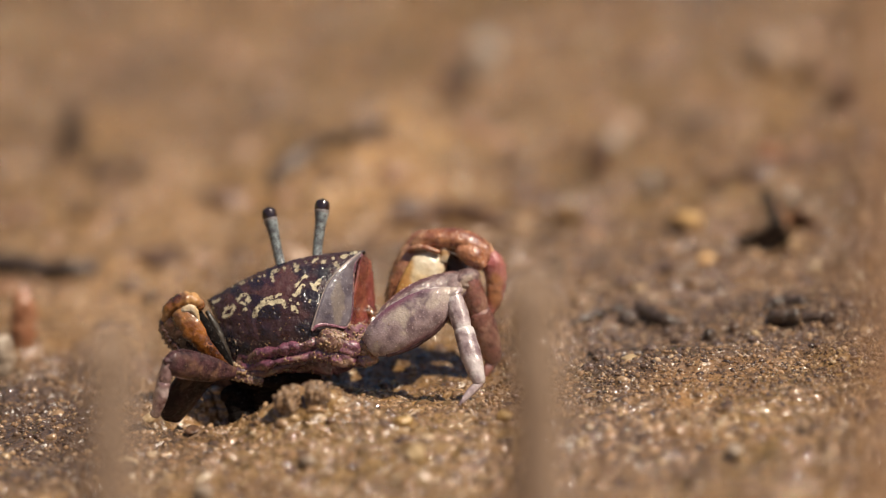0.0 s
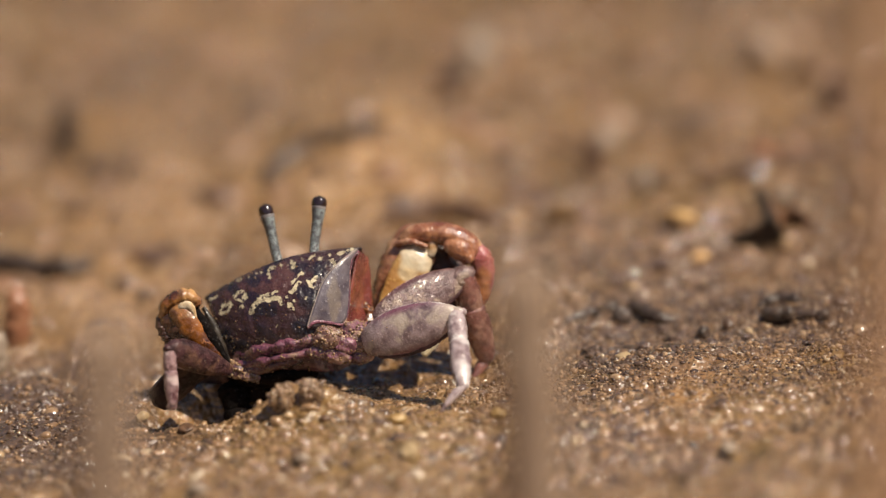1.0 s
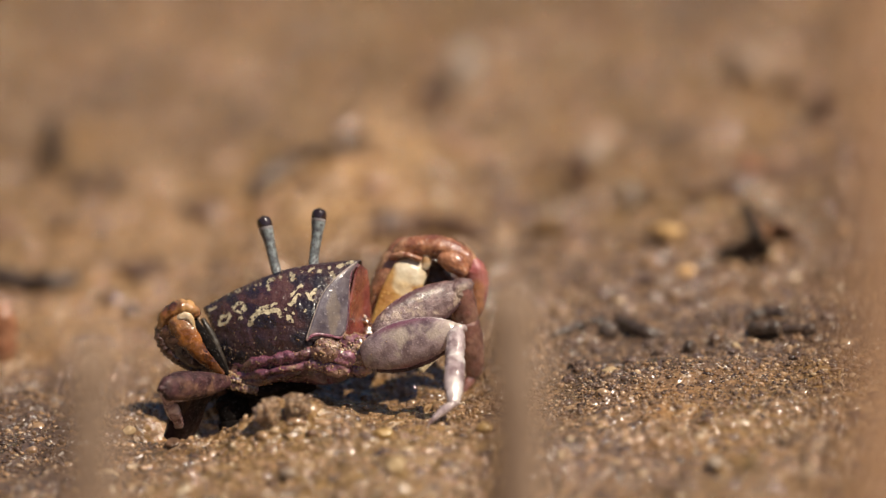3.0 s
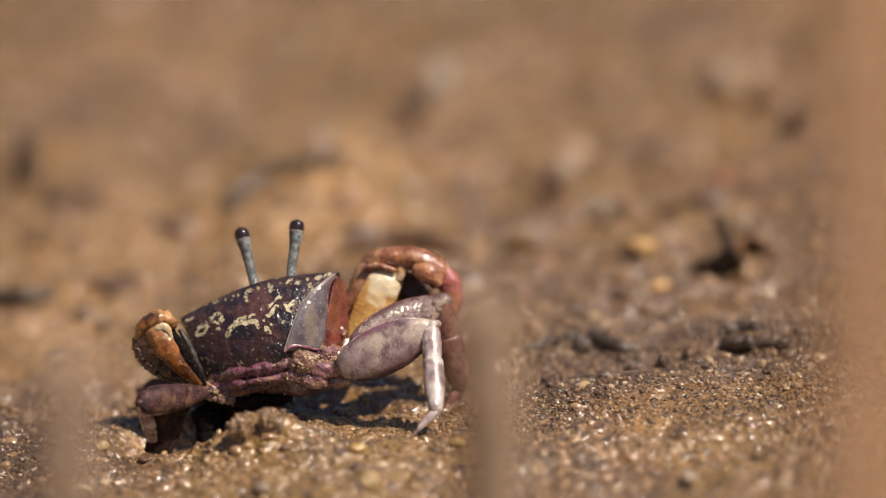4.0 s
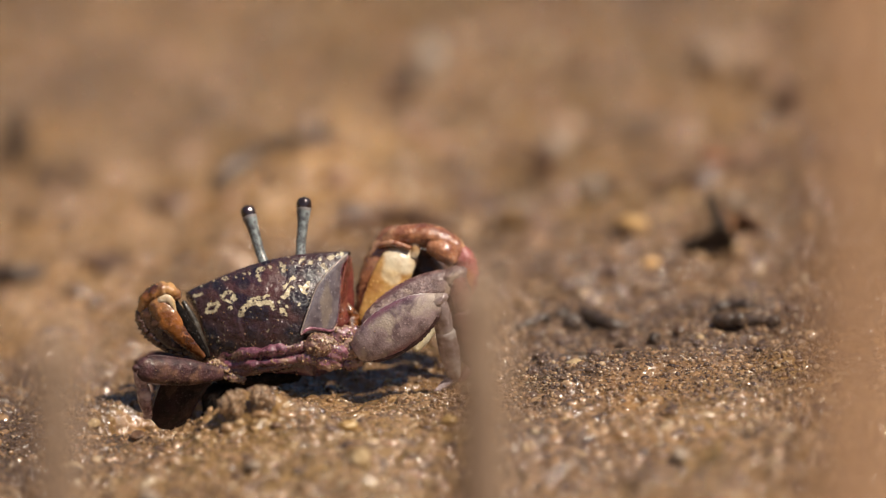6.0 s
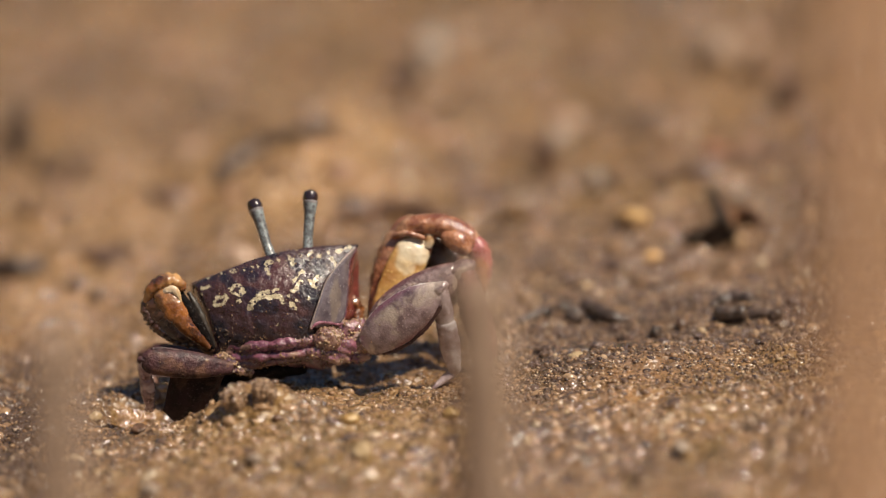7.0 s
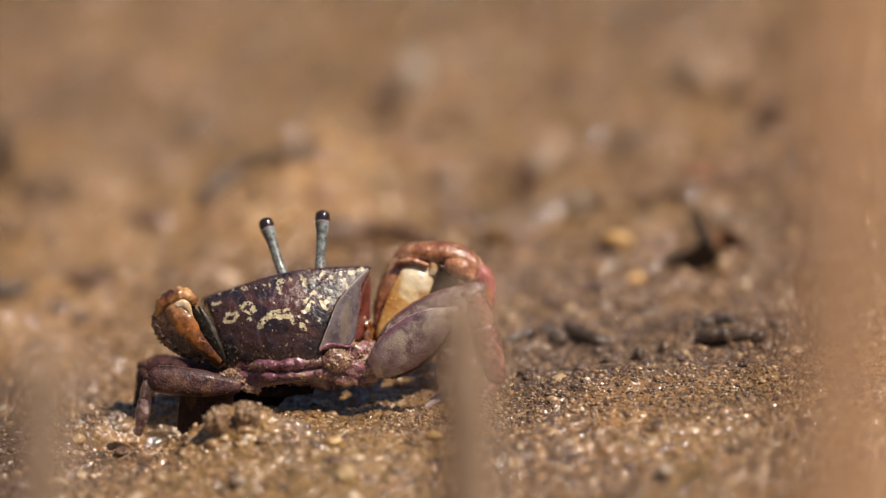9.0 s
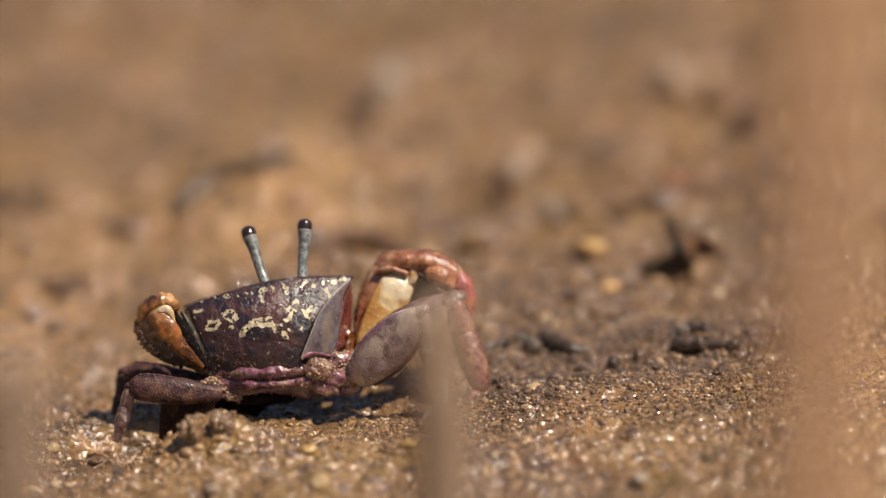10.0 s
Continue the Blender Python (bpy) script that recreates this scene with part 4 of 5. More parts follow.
def leg(name, l1, w1, l2, w2, l3, w3, mats, label, seed, flat=0.48, club=False):
    """A walking leg: flat broad thigh, shin and toe; joints at x = 0 of each."""
    wide = (0.40, 0.62, 0.94, 1.0, 0.88, 0.50) if club else (0.45, 0.78, 1.0, 0.88, 0.55, 0.32)
    deep = (0.36, 0.60, 0.90, 1.0, 0.85, 0.50) if club else (0.4, 0.8, 1.0, 1.0, 0.75, 0.5)
    thigh = part(name, rough(tube([(l1 * f, 0, 0, w1 * a, w1 * b * flat) for f, a, b in zip((-0.02, 0.12, 0.4, 0.72, 0.93, 1.02), wide, deep)], seg=22, rings=40, sharp=0.85), w1 * 0.018, 0.0011, seed), mats[0], crab, label)
    for side in (1, -1):
        thick = w1 * (0.06 if side > 0 else 0.12)
        part("ridge", rough(tube([(l1 * f, -w1 * 0.22 * flat, side * w1 * k, thick, thick) for f, k in zip((0.1, 0.25, 0.42, 0.62, 0.8, 0.92), (0.44, 0.62, 0.78, 0.92, 0.97, 0.86) if club else (0.66, 0.86, 0.95, 0.90, 0.72, 0.52))], seg=8, rings=60), w1 * 0.05, 0.0004, seed + side), mats[1] if side > 0 else M_LEG_DARK, thigh)
    part("knee", blob((l1 * 0.99, 0, 0), (w2 * 1.15, w2 * 0.8, w2 * 0.72), 3, w2 * 0.2, 0.0007, seed), mats[0], thigh)
    shin = part("shin", rough(tube([(-l2 * 0.03, 0, 0, w2 * 0.7, w2 * 0.7), (l2 * 0.1, 0, 0, w2 * 0.95, w2 * 0.8), (l2 * 0.33, 0, 0, w2 * 0.95, w2 * 0.75), (l2 * 0.38, 0, 0, w2 * 0.88, w2 * 0.70), (l2 * 0.43, 0, 0, w2 * 1.0, w2 * 0.8),
                                    (l2 * 0.7, 0, 0, w2 * 1.02, w2 * 0.8), (l2 * 0.94, 0, 0, w2 * 0.72, w2 * 0.62), (l2, 0, 0, w2 * 0.5, w2 * 0.5)], seg=18, rings=44), w2 * 0.07, 0.001, seed + 1), mats[1], thigh, "shin of the leg")
    toe = part("toe", tube([(-l3 * 0.05, 0, 0, w3 * 0.8, w3 * 0.7), (l3 * 0.3, 0, -w3 * 0.15, w3, w3 * 0.75), (l3 * 0.7, 0, 0, w3 * 0.6, w3 * 0.5), (l3, 0, w3 * 0.3, w3 * 0.12, w3 * 0.12)], seg=12), mats[2], thigh, "pointed toe of the leg")
    return thigh, shin, toe


# legs: hip in crab space, lengths, tracks of the knee (u, v, y; on the travelling body, or on the stage where the leg has a reach) and of ankle and toe on the stage (u, v)
LEGS = [
    dict(parts=leg("walking_leg", 0.0172, 0.0043, 0.0168, 0.0018, 0.0058, 0.0008, (M_LEG, M_SHIN, M_SHIN), "mauve-grey granular walking leg", 21), hip=K(654, 612, -7.0), l=(0.0172, 0.0168),
         knee=[(0, 804, 526, -9), (1, 804, 530, -9), (2.5, 802, 544, -9), (4, 800, 552, -9), (4.5, 806, 534, -9), (5, 810, 520, -9), (5.5, 808, 520, -9), (7, 808, 520, -9), (10, 810, 528, -9)],
         ankle=[(0, 846, 680), (0.5, 838, 686), (1, 826, 690), (2.5, 828, 696), (4, 850, 682), (4.5, 861, 668), (5, 893, 664), (5.5, 904, 660), (7, 900, 664), (8, 905, 664), (9, 912, 664), (10, 950, 664)],
         toe=[(0, 803, 722), (0.5, 790, 730), (1, 779, 738), (2.5, 772, 736), (4, 804, 726), (4.5, 812, 717), (5, 855, 694), (5.5, 864, 686), (7, 855, 692), (8, 858, 690), (9, 870, 688), (10, 912, 694)]),
    dict(parts=leg("walking_leg", 0.0180, 0.0038, 0.0165, 0.0025, 0.0052, 0.0011, (M_LEG_BROWN, M_RED_LEG, M_RED_LEG), "reddish mauve walking leg behind the other", 24), hip=K(676, 574, -3.5), l=(0.0180, 0.0165),
         knee=[(0, 834, 488, 3), (2.5, 832, 494, 3), (4, 834, 492, 3), (7, 846, 500, 3), (10, 860, 506, 3)],
         ankle=[(0, 876, 640), (2.5, 872, 642), (4, 900, 640), (5.5, 930, 640), (7, 960, 640), (8, 988, 640), (9, 1005, 642), (10, 1022, 640)],
         toe=[(0, 850, 668), (2.5, 848, 670), (4, 872, 668), (5.5, 900, 668), (7, 932, 668), (8, 956, 668), (9, 970, 668), (10, 986, 668)]),
    dict(parts=leg("walking_leg", 0.0156, 0.0025, 0.0098, 0.00125, 0.0032, 0.0010, (M_LEG_DARK, M_WET_SHIN, M_WET_SHIN), "dark plum hind leg folded at the knee", 27, 0.7, True), hip=K(412, 659, -5.5), l=(0.0156, 0.0098), reach=-1,
         knee=[(0, 301, 640, 0), (0.5, 307, 643, 0), (0.8, 310, 626, 0), (1, 313, 622, 0), (1.2, 315, 638, 0), (1.5, 311, 668, 0), (2, 320, 668, 0), (2.5, 322, 666, 0), (4, 335, 664, 0), (4.5, 334, 661, 0), (5, 338, 651, 0), (5.5, 342, 645, 0), (7, 350, 641, 0), (8, 372, 633, 0), (9, 386, 632, 0), (10, 399, 632, 0)],
         ankle=[(0, 279, 729), (0.5, 284, 732), (0.8, 287, 727), (1, 319, 723), (1.2, 334, 725), (1.5, 346, 727), (2, 347, 729), (2.5, 352, 728), (4, 354, 726), (4.5, 354, 726), (5, 356, 727), (5.5, 360, 725), (7, 360, 722), (8, 368, 720), (9, 370, 722), (10, 377, 719)],
         toe=[(0, 273, 754), (0.5, 277, 757), (0.8, 280, 756), (1, 321, 751), (1.2, 340, 750), (1.5, 356, 744), (2, 355, 746), (2.5, 360, 745), (4, 359, 743), (4.5, 360, 744), (5, 361, 749), (5.5, 365, 748), (7, 363, 745), (8, 367, 744), (9, 366, 748), (10, 371, 743)]),
    dict(parts=leg("walking_leg", 0.0190, 0.0024, 0.0105, 0.0018, 0.0030, 0.0011, (M_LEG_DARK, M_LEG_DARK, M_BLACK_AND_SHADE), "dark brown leg behind the folded hind leg", 30, 0.7, True), hip=K(440, 664, 3.0), l=(0.0190, 0.0105), reach=1,
         knee=[(0, 330, 668, 0), (2.5, 332, 664, 0), (4, 336, 644, 0), (5, 340, 640, 0), (5.5, 347, 634, 0), (7, 352, 633, 0), (8, 368, 622, 0), (9, 382, 611, 0), (10, 392, 607, 0)],
         ankle=[(0, 345, 735), (2.5, 350, 732), (5.5, 356, 730), (8, 366, 728), (10, 376, 726)], toe=[(0, 347, 752), (2.5, 352, 748), (5.5, 358, 746), (8, 368, 744), (10, 378, 742)]),
    # Extra leg added as a dark fill for the shade under the shell.
    dict(parts=leg("walking_leg", 0.0105, 0.0030, 0.0085, 0.0026, 0.0026, 0.0014, (M_BLACK_AND_SHADE, M_BLACK_AND_SHADE, M_BLACK_AND_SHADE), "black leg added to fill the shade under the shell", 39, 0.35), hip=K(520, 676, 4.0), l=(0.0105, 0.0085), free=True,
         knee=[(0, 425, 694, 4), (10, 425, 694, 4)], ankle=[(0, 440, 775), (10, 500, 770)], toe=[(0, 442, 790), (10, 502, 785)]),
]


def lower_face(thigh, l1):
    """The broad lower face of the folded thigh, set back from its ridge; fills the dark shade there."""
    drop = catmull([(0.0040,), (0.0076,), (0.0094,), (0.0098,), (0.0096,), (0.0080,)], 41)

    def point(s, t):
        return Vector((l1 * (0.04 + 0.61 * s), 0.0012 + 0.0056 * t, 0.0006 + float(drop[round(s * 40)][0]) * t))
    return part("lower_face", sheet(16, 41, point, 0.0009, 0.0003, 0.0022), M_LEG_SHADE, thigh, "thigh lower face with shade in its dark plum")


lower_face(LEGS[2]["parts"][0], 0.0156)

CLAW_SHIFT = [(0, 0, 0), (0.5, 0.3, -0.4), (1, -1.6, 0.5), (1.5, -1.3, 0.5), (2, -1.0, 0.2), (2.5, -1.9, 0.3), (4, -3.0, 0.3), (4.5, -2.8, -0.1), (5, -3.4, 0.3), (5.5, -3.0, 0.3),
              (7, -1.2, 1.0), (7.5, -2.0, 0.7), (8, -1.5, 0.2), (8.5, -1.8, 0), (9, -2.3, -0.5), (9.5, -1.3, -0.5), (10, -2.6, -0.5)]
FINGER_SHIFT = [(0, -4.0, 3.5), (0.6, -3.5, 2.5), (0.9, -0.6, 0.2), (1.3, -1.0, 0.6), (2, -0.4, -0.4), (2.5, 0.3, -1.0), (4, -1.5, 2.0), (4.5, 1.2, -0.2), (5, 1.0, 1), (5.5, 2.2, 0.8), (7, -3, 3.0), (8.5, -3, 2.0), (10, -3.0, 1.5)]
ARM_SHIFT = [(0, 0, 0), (2.5, 0, 0.2), (4, 0, 0.3), (5, -0.4, 1.0), (5.5, -1.0, 1.3), (7, -1.8, 1.9), (8, -1.8, 2.1), (10, -1.5, 3.3)]
EYE_SHIFT = [[(0, 0, 0), (4, 0, -0.2), (5, -0.4, -0.1), (5.5, -0.8, 0.5), (7, -1.4, 0.9), (10, -1.0, 0.9)],
             [(0, 0, 0), (4, 0.3, 0), (5, 0.2, 0.1), (5.5, -0.1, 0.5), (7, -0.6, 0.8), (10, -0.1, 0.6)]]


def mm(rows, t):
    a, b = track(rows, t)
    return Vector((a * 1e-3, 0, b * 1e-3))


def on_stage(u, v, lift=0.0):
    """Crab-stage coordinates of the mud seen at u, v."""
    return STAGE.inverted() @ (on_mud(u, v) + Vector((0, 0, lift)))


def crab_motion():
    times = [i / 10 for i in range(101)]
    rows = {}

    def add(ob, t, m):
        rows.setdefault(ob, []).append((t, m))

    for t in times:
        body, shift = body_at(t), shift_at(t)
        inv = body.inverted()
        add(crab, t, STAGE @ body)
        for eye, base, tip, sh in zip(EYES, EYE_BASES, EYE_TIPS, EYE_SHIFT):
            a, b = body @ base, tip + shift + mm(sh, t)
            add(eye, t, inv @ between(a, b))
        add(ARM, t, inv @ Matrix.Translation(shift + mm(ARM_SHIFT, t)))
        add(CLAW, t, inv @ Matrix.Translation(shift + mm(CLAW_SHIFT, t)))
        add(FINGER, t, Matrix.Translation(mm(FINGER_SHIFT, t)))
        for g in LEGS:
            hip = body @ g["hip"]
            ku, kv, ky = track(g["knee"], t)
            tu, tv = track(g["toe"], t)
            au, av = track(g["ankle"], t)
            tip = on_stage(tu, tv, -0.0003)
            ankle = K(au, av)
            ankle.y = tip.y + 0.0012
            if "reach" in g:
                # the bones keep their lengths: what the track leaves over goes into depth
                l1, l2 = g["l"]
                knee = K(ku, kv)
                knee.y = hip.y + g["reach"] * math.sqrt(max(l1 * l1 - (knee.x - hip.x) ** 2 - (knee.z - hip.z) ** 2, 0))
                knee = hip + (knee - hip).normalized() * l1
                left = math.sqrt(max(l2 * l2 - (ankle.x - knee.x) ** 2 - (ankle.z - knee.z) ** 2, 0))
                ankle.y = min((knee.y - left, knee.y + left), key=lambda y: abs(y - tip.y))
                ankle = knee + (ankle - knee).normalized() * l2
            elif "free" in g:
                knee = hip + (K(ku, kv, ky) + shift - hip).normalized() * g["l"][0]
                ankle.y = knee.y - 0.0005
                ankle = knee + (ankle - knee).normalized() * g["l"][1]
                tip = ankle + (tip - ankle).normalized() * 0.002
            else:
                knee, ankle = bend(hip, ankle, *g["l"], K(ku, kv, ky) + shift)
            thigh, shin, toe = g["parts"]
            m = between(hip, knee)
            add(thigh, t, inv @ m)
            add(shin, t, m.inverted() @ between(knee, ankle))
            add(toe, t, m.inverted() @ between(ankle, tip))
    for ob, r in rows.items():
        walk(ob, r)


def motions():
    crab_motion()


# ---- things on the mud ----
def lying(u, v, lift=0.0, rz=0.0, rx=0.0, ry=0.0):
    """A pose on the mud seen at stage u, v."""
    p = on_mud(u, v)
    return pose(p.x, p.y, p.z + lift, rx, ry, rz)


def pebble(u, v, r, mat, label, seed, flat=0.65, name="pebble", group=""):
    """A worn stone about 2 r wide, r in 1e-4 m."""
    s = r * 1e-4
    return thing(name, blob((0, 0, 0), (s, s * 0.8, s * flat), 3, s * 0.3, s * 0.8, seed), mat, lying(u, v, s * flat * 0.55, seed * 37), label, "pebble", group)


def twig(points, mat, label, name="twig", seed=0, category="twig", lift=0.5):
    """A crooked stick lying on the mud through stage places (u, v, half thickness)."""
    rows = []
    for u, v, r in catmull(points, 3 * len(points) - 2):
        p = on_mud(u, v)
        rows.append((p.x, p.y, p.z + r * 1e-4 * lift, r * 1e-4, r * 1e-4))
    base = Vector(rows[0][:3])
    rows = [(*(Vector(r[:3]) - base), r[3], r[4]) for r in rows]
    s = max(r[3] for r in rows)
    return thing(name, rough(tube(rows, seg=12, rings=26), s * 0.35, s * 1.6, seed), mat, Matrix.Translation(base), label, category)


def root_spike(u_top, v_top, d, r_top, r_base, lean, mat, label, u_base=None):
    """An upright breathing root, d metres from the eye, rising from the mud; radii in m."""
    top = along(u_top, v_top, d)
    ub = u_base if u_base is not None else u_top
    foot = along(ub, v_top, d)
    base = Vector((foot.x, foot.y, float(height(foot.x, foot.y)) - 0.004))
    mid = base.lerp(top, 0.5) + Vector((lean, 0, 0))
    b, m_, t_ = Vector((0, 0, 0)), mid - base, top - base
    rows = [(*b, r_base, r_base), (*(m_ * 0.5), r_base * 0.97, r_base * 0.97), (*m_, (r_base + r_top) / 2, (r_base + r_top) / 2), (*(m_.lerp(t_, 0.7)), r_top, r_top), (*t_, r_top * 0.92, r_top * 0.92)]
    root = thing("mangrove_root", rough(tube(rows, seg=20, rings=50), r_base * 0.10, r_base * 0.9, u_top), mat, Matrix.Translation(base), label, "root", "upright roots")
    part("tip", blob(t_, (r_top * 0.9, r_top * 0.9, r_top * 0.8), 3, r_top * 0.12, r_top, u_top), mat, root)
    return root


root_spike(941, 512, 1.26, 0.0042, 0.0046, 0.0, M_ROOT, "grey-brown upright root before the crab", 978)
root_spike(192, 606, 1.24, 0.0038, 0.0042, 0.0, M_ROOT, "thin grey-brown upright root", 186)
root_spike(1633, -150, 1.05, 0.0055, 0.0062, 0.0, M_ROOT_PALE, "tall pale brown upright root", 1627)

pebble(712, 752, 17, M_TAN, "small yellow pebble on the mud", 1)
pebble(735, 812, 22, M_CREAM, "pale cream stone half sunk in mud", 2)
pebble(515, 836, 13, M_BROWN, "small dark brown pebble in the mud", 3, 0.5)
pebble(545, 822, 16, M_PALE, "pale grey pebble in the mud", 17)
pebble(360, 876, 18, M_PALE, "pale pebble in the mud", 4)
pebble(890, 742, 15, M_TAN, "small tan pebble on the mud", 5)
pebble(262, 744, 13, M_CREAM, "small cream pebble beside the crab's toe", 6)
pebble(340, 764, 17, M_BROWN, "flat black pebble below the crab", 7, 0.35)
pebble(1300, 805, 18, M_PALE, "small pale pebble on the mud", 8)
pebble(585, 748, 11, M_BROWN, "dark pebble on the mound", 9)
pebble(1112, 574, 19, M_BLACK, "round dark pebble among black debris", 10, 0.9)
pebble(1255, 602, 14, M_BLACK, "small black pebble on the mud", 11, 0.9)
pebble(1300, 585, 16, M_BROWN, "brown pebble among black debris", 12)
pebble(1338, 594, 10, M_CREAM, "cream chip among black debris", 13, 0.4, "chip")
pebble(1115, 640, 16, M_CREAM, "flat cream chip on the mud", 14, 0.35, "chip")
pebble(1470, 570, 14, M_BLACK, "small black pebble on the mud", 15)
pebble(1250, 464, 19, M_ORANGE, "orange shell bit on the mud", 16, 0.5, "shell_bit")
pebble(1219, 399, 31, M_ORANGE, "orange shell bit on the mud", 18, 0.5, "shell_bit")

twig([(1012, 577, 6), (1050, 566, 9), (1085, 556, 10), (1110, 552, 7)], M_BLACK, "thin black wet twig on the mud", seed=1)
twig([(1128, 556, 12), (1155, 566, 15), (1180, 576, 12), (1200, 574, 6)], M_BLACK, "thick black wet twig on the mud", seed=2)
twig([(1364, 577, 14), (1370, 577, 16), (1380, 576, 15), (1390, 575, 16), (1404, 574, 15), (1411, 573, 15)], M_BLACK, "short dark brown wet stem stub", "stem_stub", 3, "twig", 0.8)
twig([(1358, 552, 8), (1365, 545, 9), (1395, 540, 12), (1425, 543, 8)], M_BLACK, "short black wet twig on the mud", seed=4)
twig([(1425, 572, 7), (1450, 566, 9), (1475, 568, 6)], M_BLACK, "short black wet twig on the mud", seed=5)
twig([(488, 322, 18), (505, 306, 17), (540, 280, 15), (585, 258, 14), (632, 246, 14), (678, 230, 13)], M_BLACK, "dark curved twig on a mud mound", seed=6, lift=0.6)
twig([(-40, 470, 18), (20, 478, 24), (90, 486, 22), (170, 480, 16)], M_BLACK, "dark stick lying on the mud", "stick", 7)
twig([(1250, 330, 10), (1380, 300, 12), (1500, 280, 12), (1600, 265, 10)], M_BROWN, "long brown twig on the mud", seed=8)
twig([(690, 398, 14), (770, 388, 20), (850, 392, 20), (900, 404, 14)], M_BROWN, "brown rotten stick on the mud", "stick", 9)


def curled_leaf():
    """A dead leaf standing on the mud: a thin upright stem, a ragged blade bent back from it and a black sheet before
    it that imitates its shadow.
    """
    root = tagged(new("dead_leaf"), "curled dark brown dead leaf standing on the mud", "leaf")
    root.matrix_world = lying(1385, 430, 0, 0)
    part("stem", rough(tube([(0.0002, 0.0004, -0.0008, 0.0018, 0.0014), (-0.0008, 0.0004, 0.0022, 0.0014, 0.0012), (-0.0018, 0.0006, 0.0056, 0.0011, 0.0010), (-0.0028, 0.0009, 0.0080, 0.0011, 0.0009), (-0.0034, 0.0010, 0.0100, 0.0004, 0.0004)], seg=12), 0.0004, 0.0015, 2), M_STEM_SHADOW, root, "black pointed stem")

    def blade(s, t):
        return Vector((-0.0012 + 0.0062 * s + 0.0010 * math.sin(t * 4), 0.002 + 0.003 * math.sin(math.pi * s), (0.0022 + 0.0042 * (1 - s) * (0.5 + 0.5 * t) + 0.0010 * math.sin(s * 9)) * t + 0.0016 * s))
    part("blade", sheet(14, 22, blade, 0.0004, 0.0008, 0.0022), M_LEAF, root, "reddish brown ragged blade")

    # A leaning black sheet takes the place of the leaf's shadow.
    def flap(s, t):
        top = 0.0005 + 0.0054 * (min(s / 0.76, (1.12 - s) / 0.36) ** 1.15)
        z = top * t
        return Vector((-0.0090 + 0.0108 * s + 0.0003 * math.sin(t * 5), -0.0006 - 0.75 * z - 0.0012 * math.sin(math.pi * s), z - 0.0004))
    part("flap", sheet(12, 24, flap, 0.0005, 0.0004, 0.0022), M_STEM_SHADOW, root, "black sheet standing in for the leaf shadow")
    return root


curled_leaf()


def bank():
    """An unseen mangrove bank added round the flat to keep low sky out of reflections."""
    bm = bmesh.new()
    n = 72
    rows = []
    for k in range(6):
        ring = []
        for i in range(n):
            a = 2 * math.pi * i / n
            r = 10 + 0.5 * k + 0.8 * noise.noise(Vector((math.cos(a) * 3, math.sin(a) * 3, k * 0.7)))
            z = -0.1 + k * 0.85 + (0.7 * noise.noise(Vector((math.cos(a) * 6, math.sin(a) * 6, 4.0))) if k == 5 else 0)
            ring.append(bm.verts.new((r * math.cos(a), r * math.sin(a), z)))
        rows.append(ring)
    for lo, hi in zip(rows, rows[1:]):
        for i in range(n):
            j = (i + 1) % n
            bm.faces.new((lo[j], lo[i], hi[i], hi[j]))
    k = Mat("mangrove_foliage", 0.7, 0.3)
    m = k.done(k.mix(k.noise(2.5, 5, 0.7), (0.04, 0.045, 0.015), (0.16, 0.12, 0.05)), k.noise(6, 4), 1.0, 0.2)
    return tagged(new("backdrop", mesh_of("backdrop", bm, m)), "unseen mangrove bank added to screen low sky from reflections", "bank", kind="structure")


bank()


def lump(u, v, w, h, mat, label, seed, name="mud_clod", category="mud clod"):
    """An uneven clod, w and h half sizes in 1e-4 m."""
    a, b = w * 1e-4, h * 1e-4
    return thing(name, blob((0, 0, 0), (a, a * 0.8, b), 4, a * 0.35, a * 0.6, seed), mat, lying(u, v, b * 0.5, seed * 53), label, category)


def crumbly_clod(u, v, w, h, mat, seed, label):
    """A heap of mud pellets pressed together."""
    bm = bmesh.new()
    bmesh.ops.create_icosphere(bm, subdivisions=5, radius=1.0)
    off = Vector((seed * 3.7, seed * 1.9, seed * 5.3))
    for p in bm.verts:
        d = noise.voronoi(p.co * 2.6 + off)[0][0]
        e = noise.voronoi(p.co * 6.5 + off)[0][0]
        r = 0.80 + 0.22 * noise.noise(p.co * 1.3 + off) + 0.40 * (0.45 - d) + 0.16 * (0.4 - e)
        p.co = Vector((p.co.x * w, p.co.y * w * 0.8, p.co.z * h)) * (r * 1e-4)
    return thing("mud_clod", bm, mat, lying(u, v, h * 0.45e-4, seed * 53), label, "mud clod")


CLOD = crumbly_clod(510, 722, 32, 32, M_PALE_CLOD, 1, "gritty wet mud clod under the crab")
grit_on(crumbly_clod(560, 712, 28, 30, M_PALE_CLOD, 3, "gritty wet mud clod touching the crab's belly"), 700, (0.00010, 0.00032), 45, M_CRUMB)
grit_on(crumbly_clod(1066, 634, 38, 13, M_DARK_CLOD, 5, "crumbly dark plum clod on the mud"), 500, (0.00012, 0.00036), 43, M_DARK_GRIT)
grit_on(crumbly_clod(1205, 608, 28, 10, M_DARK_CLOD, 6, "crumbly black clod among the debris"), 300, (0.00012, 0.00034), 44, M_DARK_GRIT)
grit_on(CLOD, 900, (0.00010, 0.00032), 41, M_CRUMB)
lump(128, 274, 30, 72, M_BLACK, "dark brown lump standing on the mud", 2, "root_stub", "root")
lump(1060, 308, 26, 46, M_BROWN, "dark brown root stub with pale side", 3, "root_stub", "root")
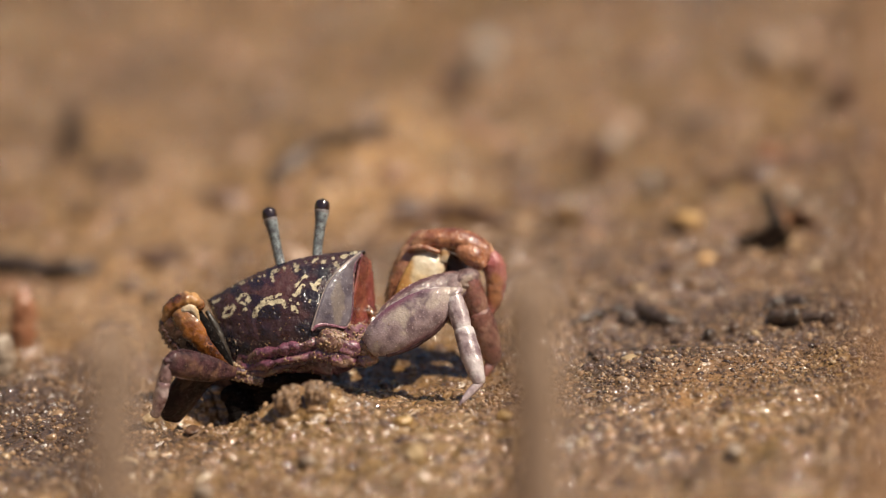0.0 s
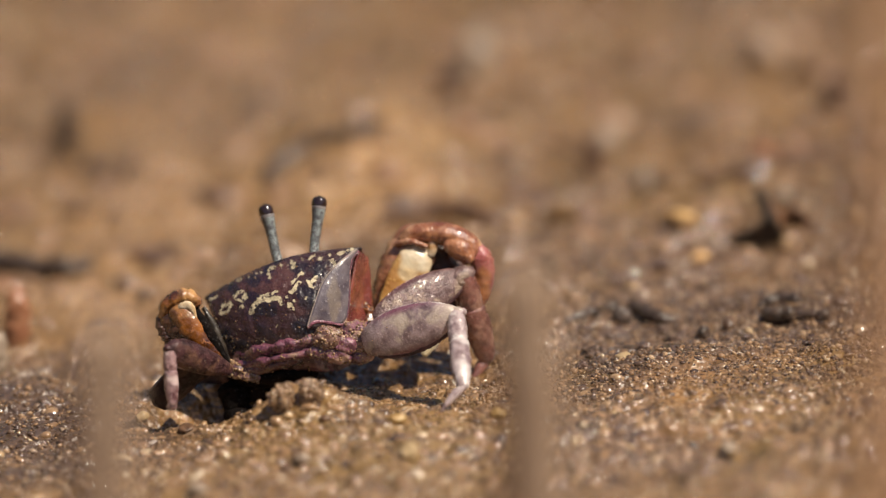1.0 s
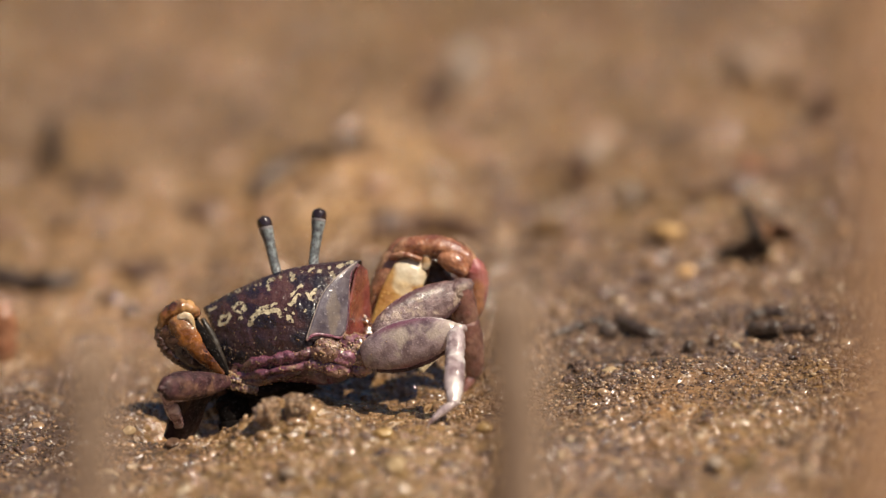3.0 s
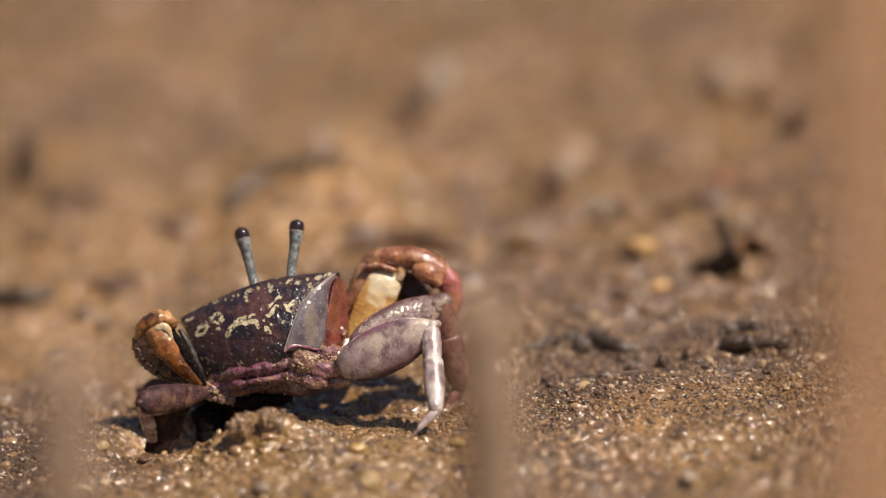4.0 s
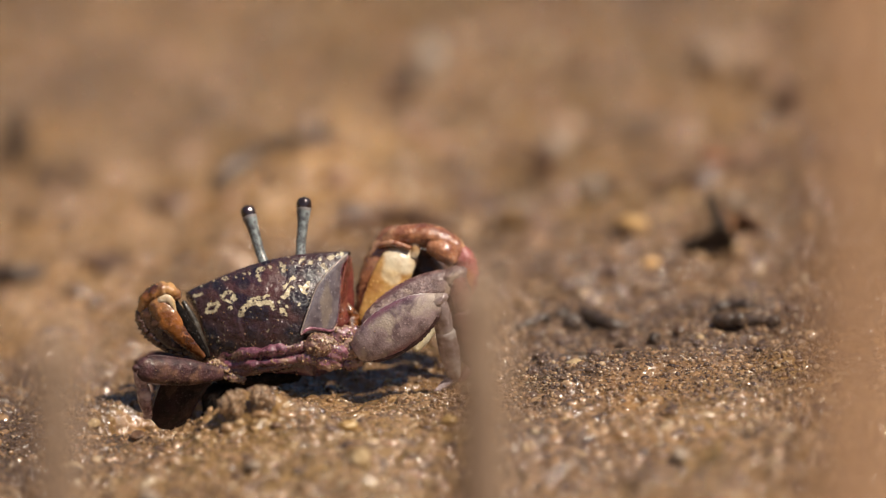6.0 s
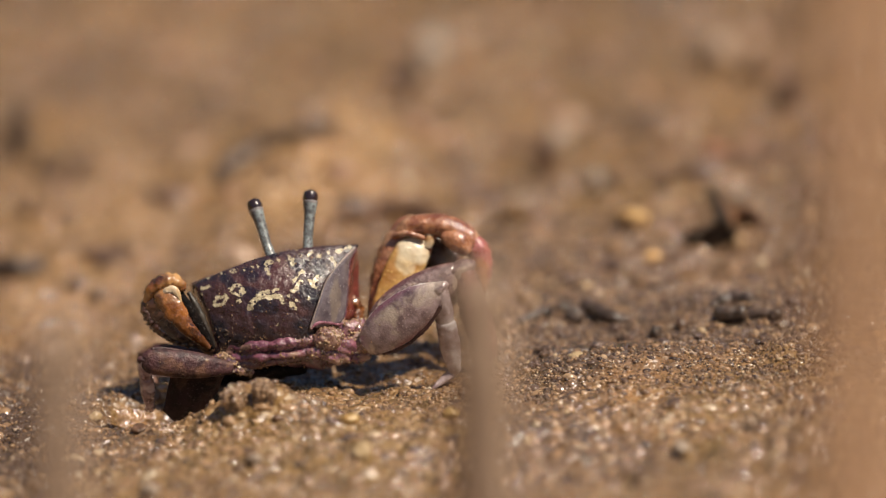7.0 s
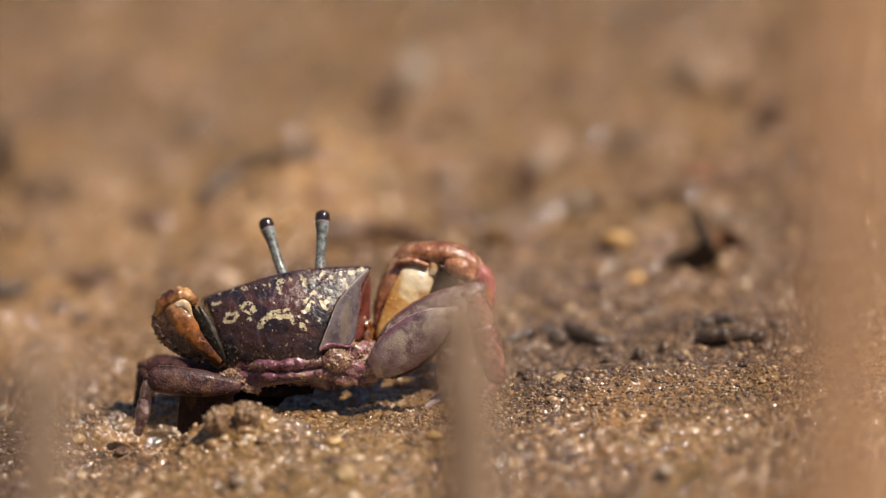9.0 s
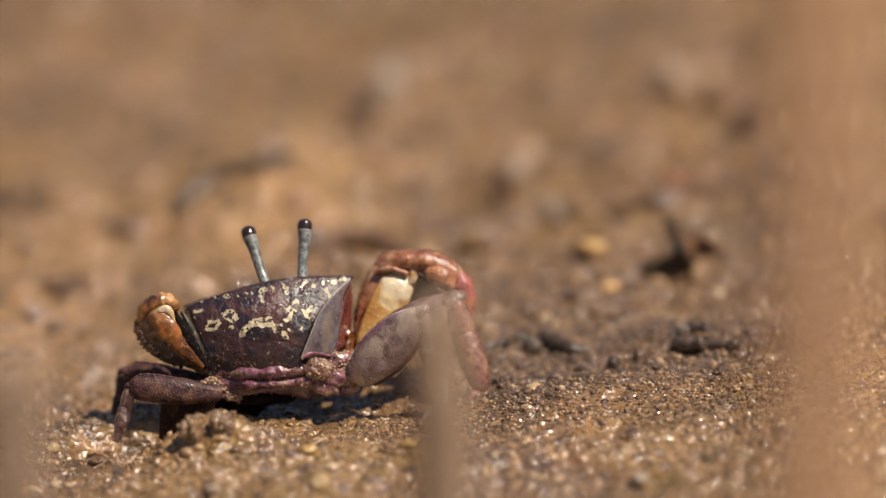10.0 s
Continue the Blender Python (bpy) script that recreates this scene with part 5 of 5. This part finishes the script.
pebble(1086, 268, 24, M_PALE, "pale grey shell beside a root stub", 20, 1.1, "shell_bit")
pebble(1398, 362, 17, M_PALE, "pale grey shell bit behind a dead leaf", 21, 0.9, "shell_bit")
lump(42, 604, 25, 68, M_ROOT_RED, "reddish brown root stub in the mud", 4, "root_stub", "root")
lump(800, 175, 34, 36, M_BROWN, "brown lump far back on the mud", 5)
lump(1362, 120, 44, 40, M_ROOT, "pale reddish lump far back on the mud", 6)
lump(1430, 145, 28, 30, M_BROWN, "dark reddish lump behind a pale one", 14)
lump(858, 135, 40, 66, M_PALE, "pale grey stone far back on the mud", 15, "stone", "stone")
lump(1500, 195, 30, 44, M_BROWN, "dark reddish lump far back on the mud", 7)
lump(5, 660, 24, 50, M_PALE, "pale wet shell lump in the mud", 8, "shell_bit", "shell")
lump(1150, 340, 18, 26, M_PALE, "pale mud lump farther back", 9)
lump(1365, 290, 24, 22, M_ROOT_RED, "reddish brown lump on the mud", 10)
lump(1000, 395, 30, 20, M_MUD, "low wet brown mud clod", 11)

# mud specks and drops on the crab
for ob in [o for o in crab.children if o.type == "MESH"]:
    kind_of = ob.name.split(".")[0]
    if kind_of == "carapace":
        grit_on(ob, 520, (0.00006, 0.00024), 31, M_CRUMB, lambda p: 0.25 + max(0, min(1, (0.012 - p.z) / 0.008)))
    elif kind_of in ("hip_joint", "tail_segment"):
        grit_on(ob, 90, (0.00008, 0.00028), len(ob.name) + int(ob.data.vertices[0].co.x * 1e5) % 97, M_GRAIN)
    elif kind_of == "trunk":
        grit_on(ob, 300, (0.00007, 0.00026), 33, M_GRAIN, lambda p: 1.0 if p.z < 0.009 else 0.1)
    elif kind_of == "walking_leg":
        grit_on(ob, 70, (0.00004, 0.00013), 34, M_GRAIN)
    elif kind_of in ("big_claw", "folded_arm"):
        grit_on(ob, 140, (0.00006, 0.00017), 35, M_CRUMB)

# dark clods among the debris
CLODS = [(1040, 655, 12, 7), (1150, 622, 14, 7), (1215, 600, 12, 6), (1270, 615, 11, 6), (1185, 590, 10, 6), (1330, 605, 9, 5), (1285, 560, 12, 6), (1330, 540, 11, 6),
         (1440, 590, 10, 5), (1090, 605, 10, 6), (1180, 480, 18, 10), (1260, 490, 16, 8), (1100, 500, 18, 8), (1430, 505, 14, 7), (1500, 545, 11, 6), (980, 520, 14, 7)]
for i, (u, v, w_, h_) in enumerate(CLODS):
    tagged(lump(u, v, w_, h_, M_DARK_CLOD, "small dark clod of rotten plant matter on the mud", 20 + i, "dark_clod", "clod"), group="dark clods")

motions()
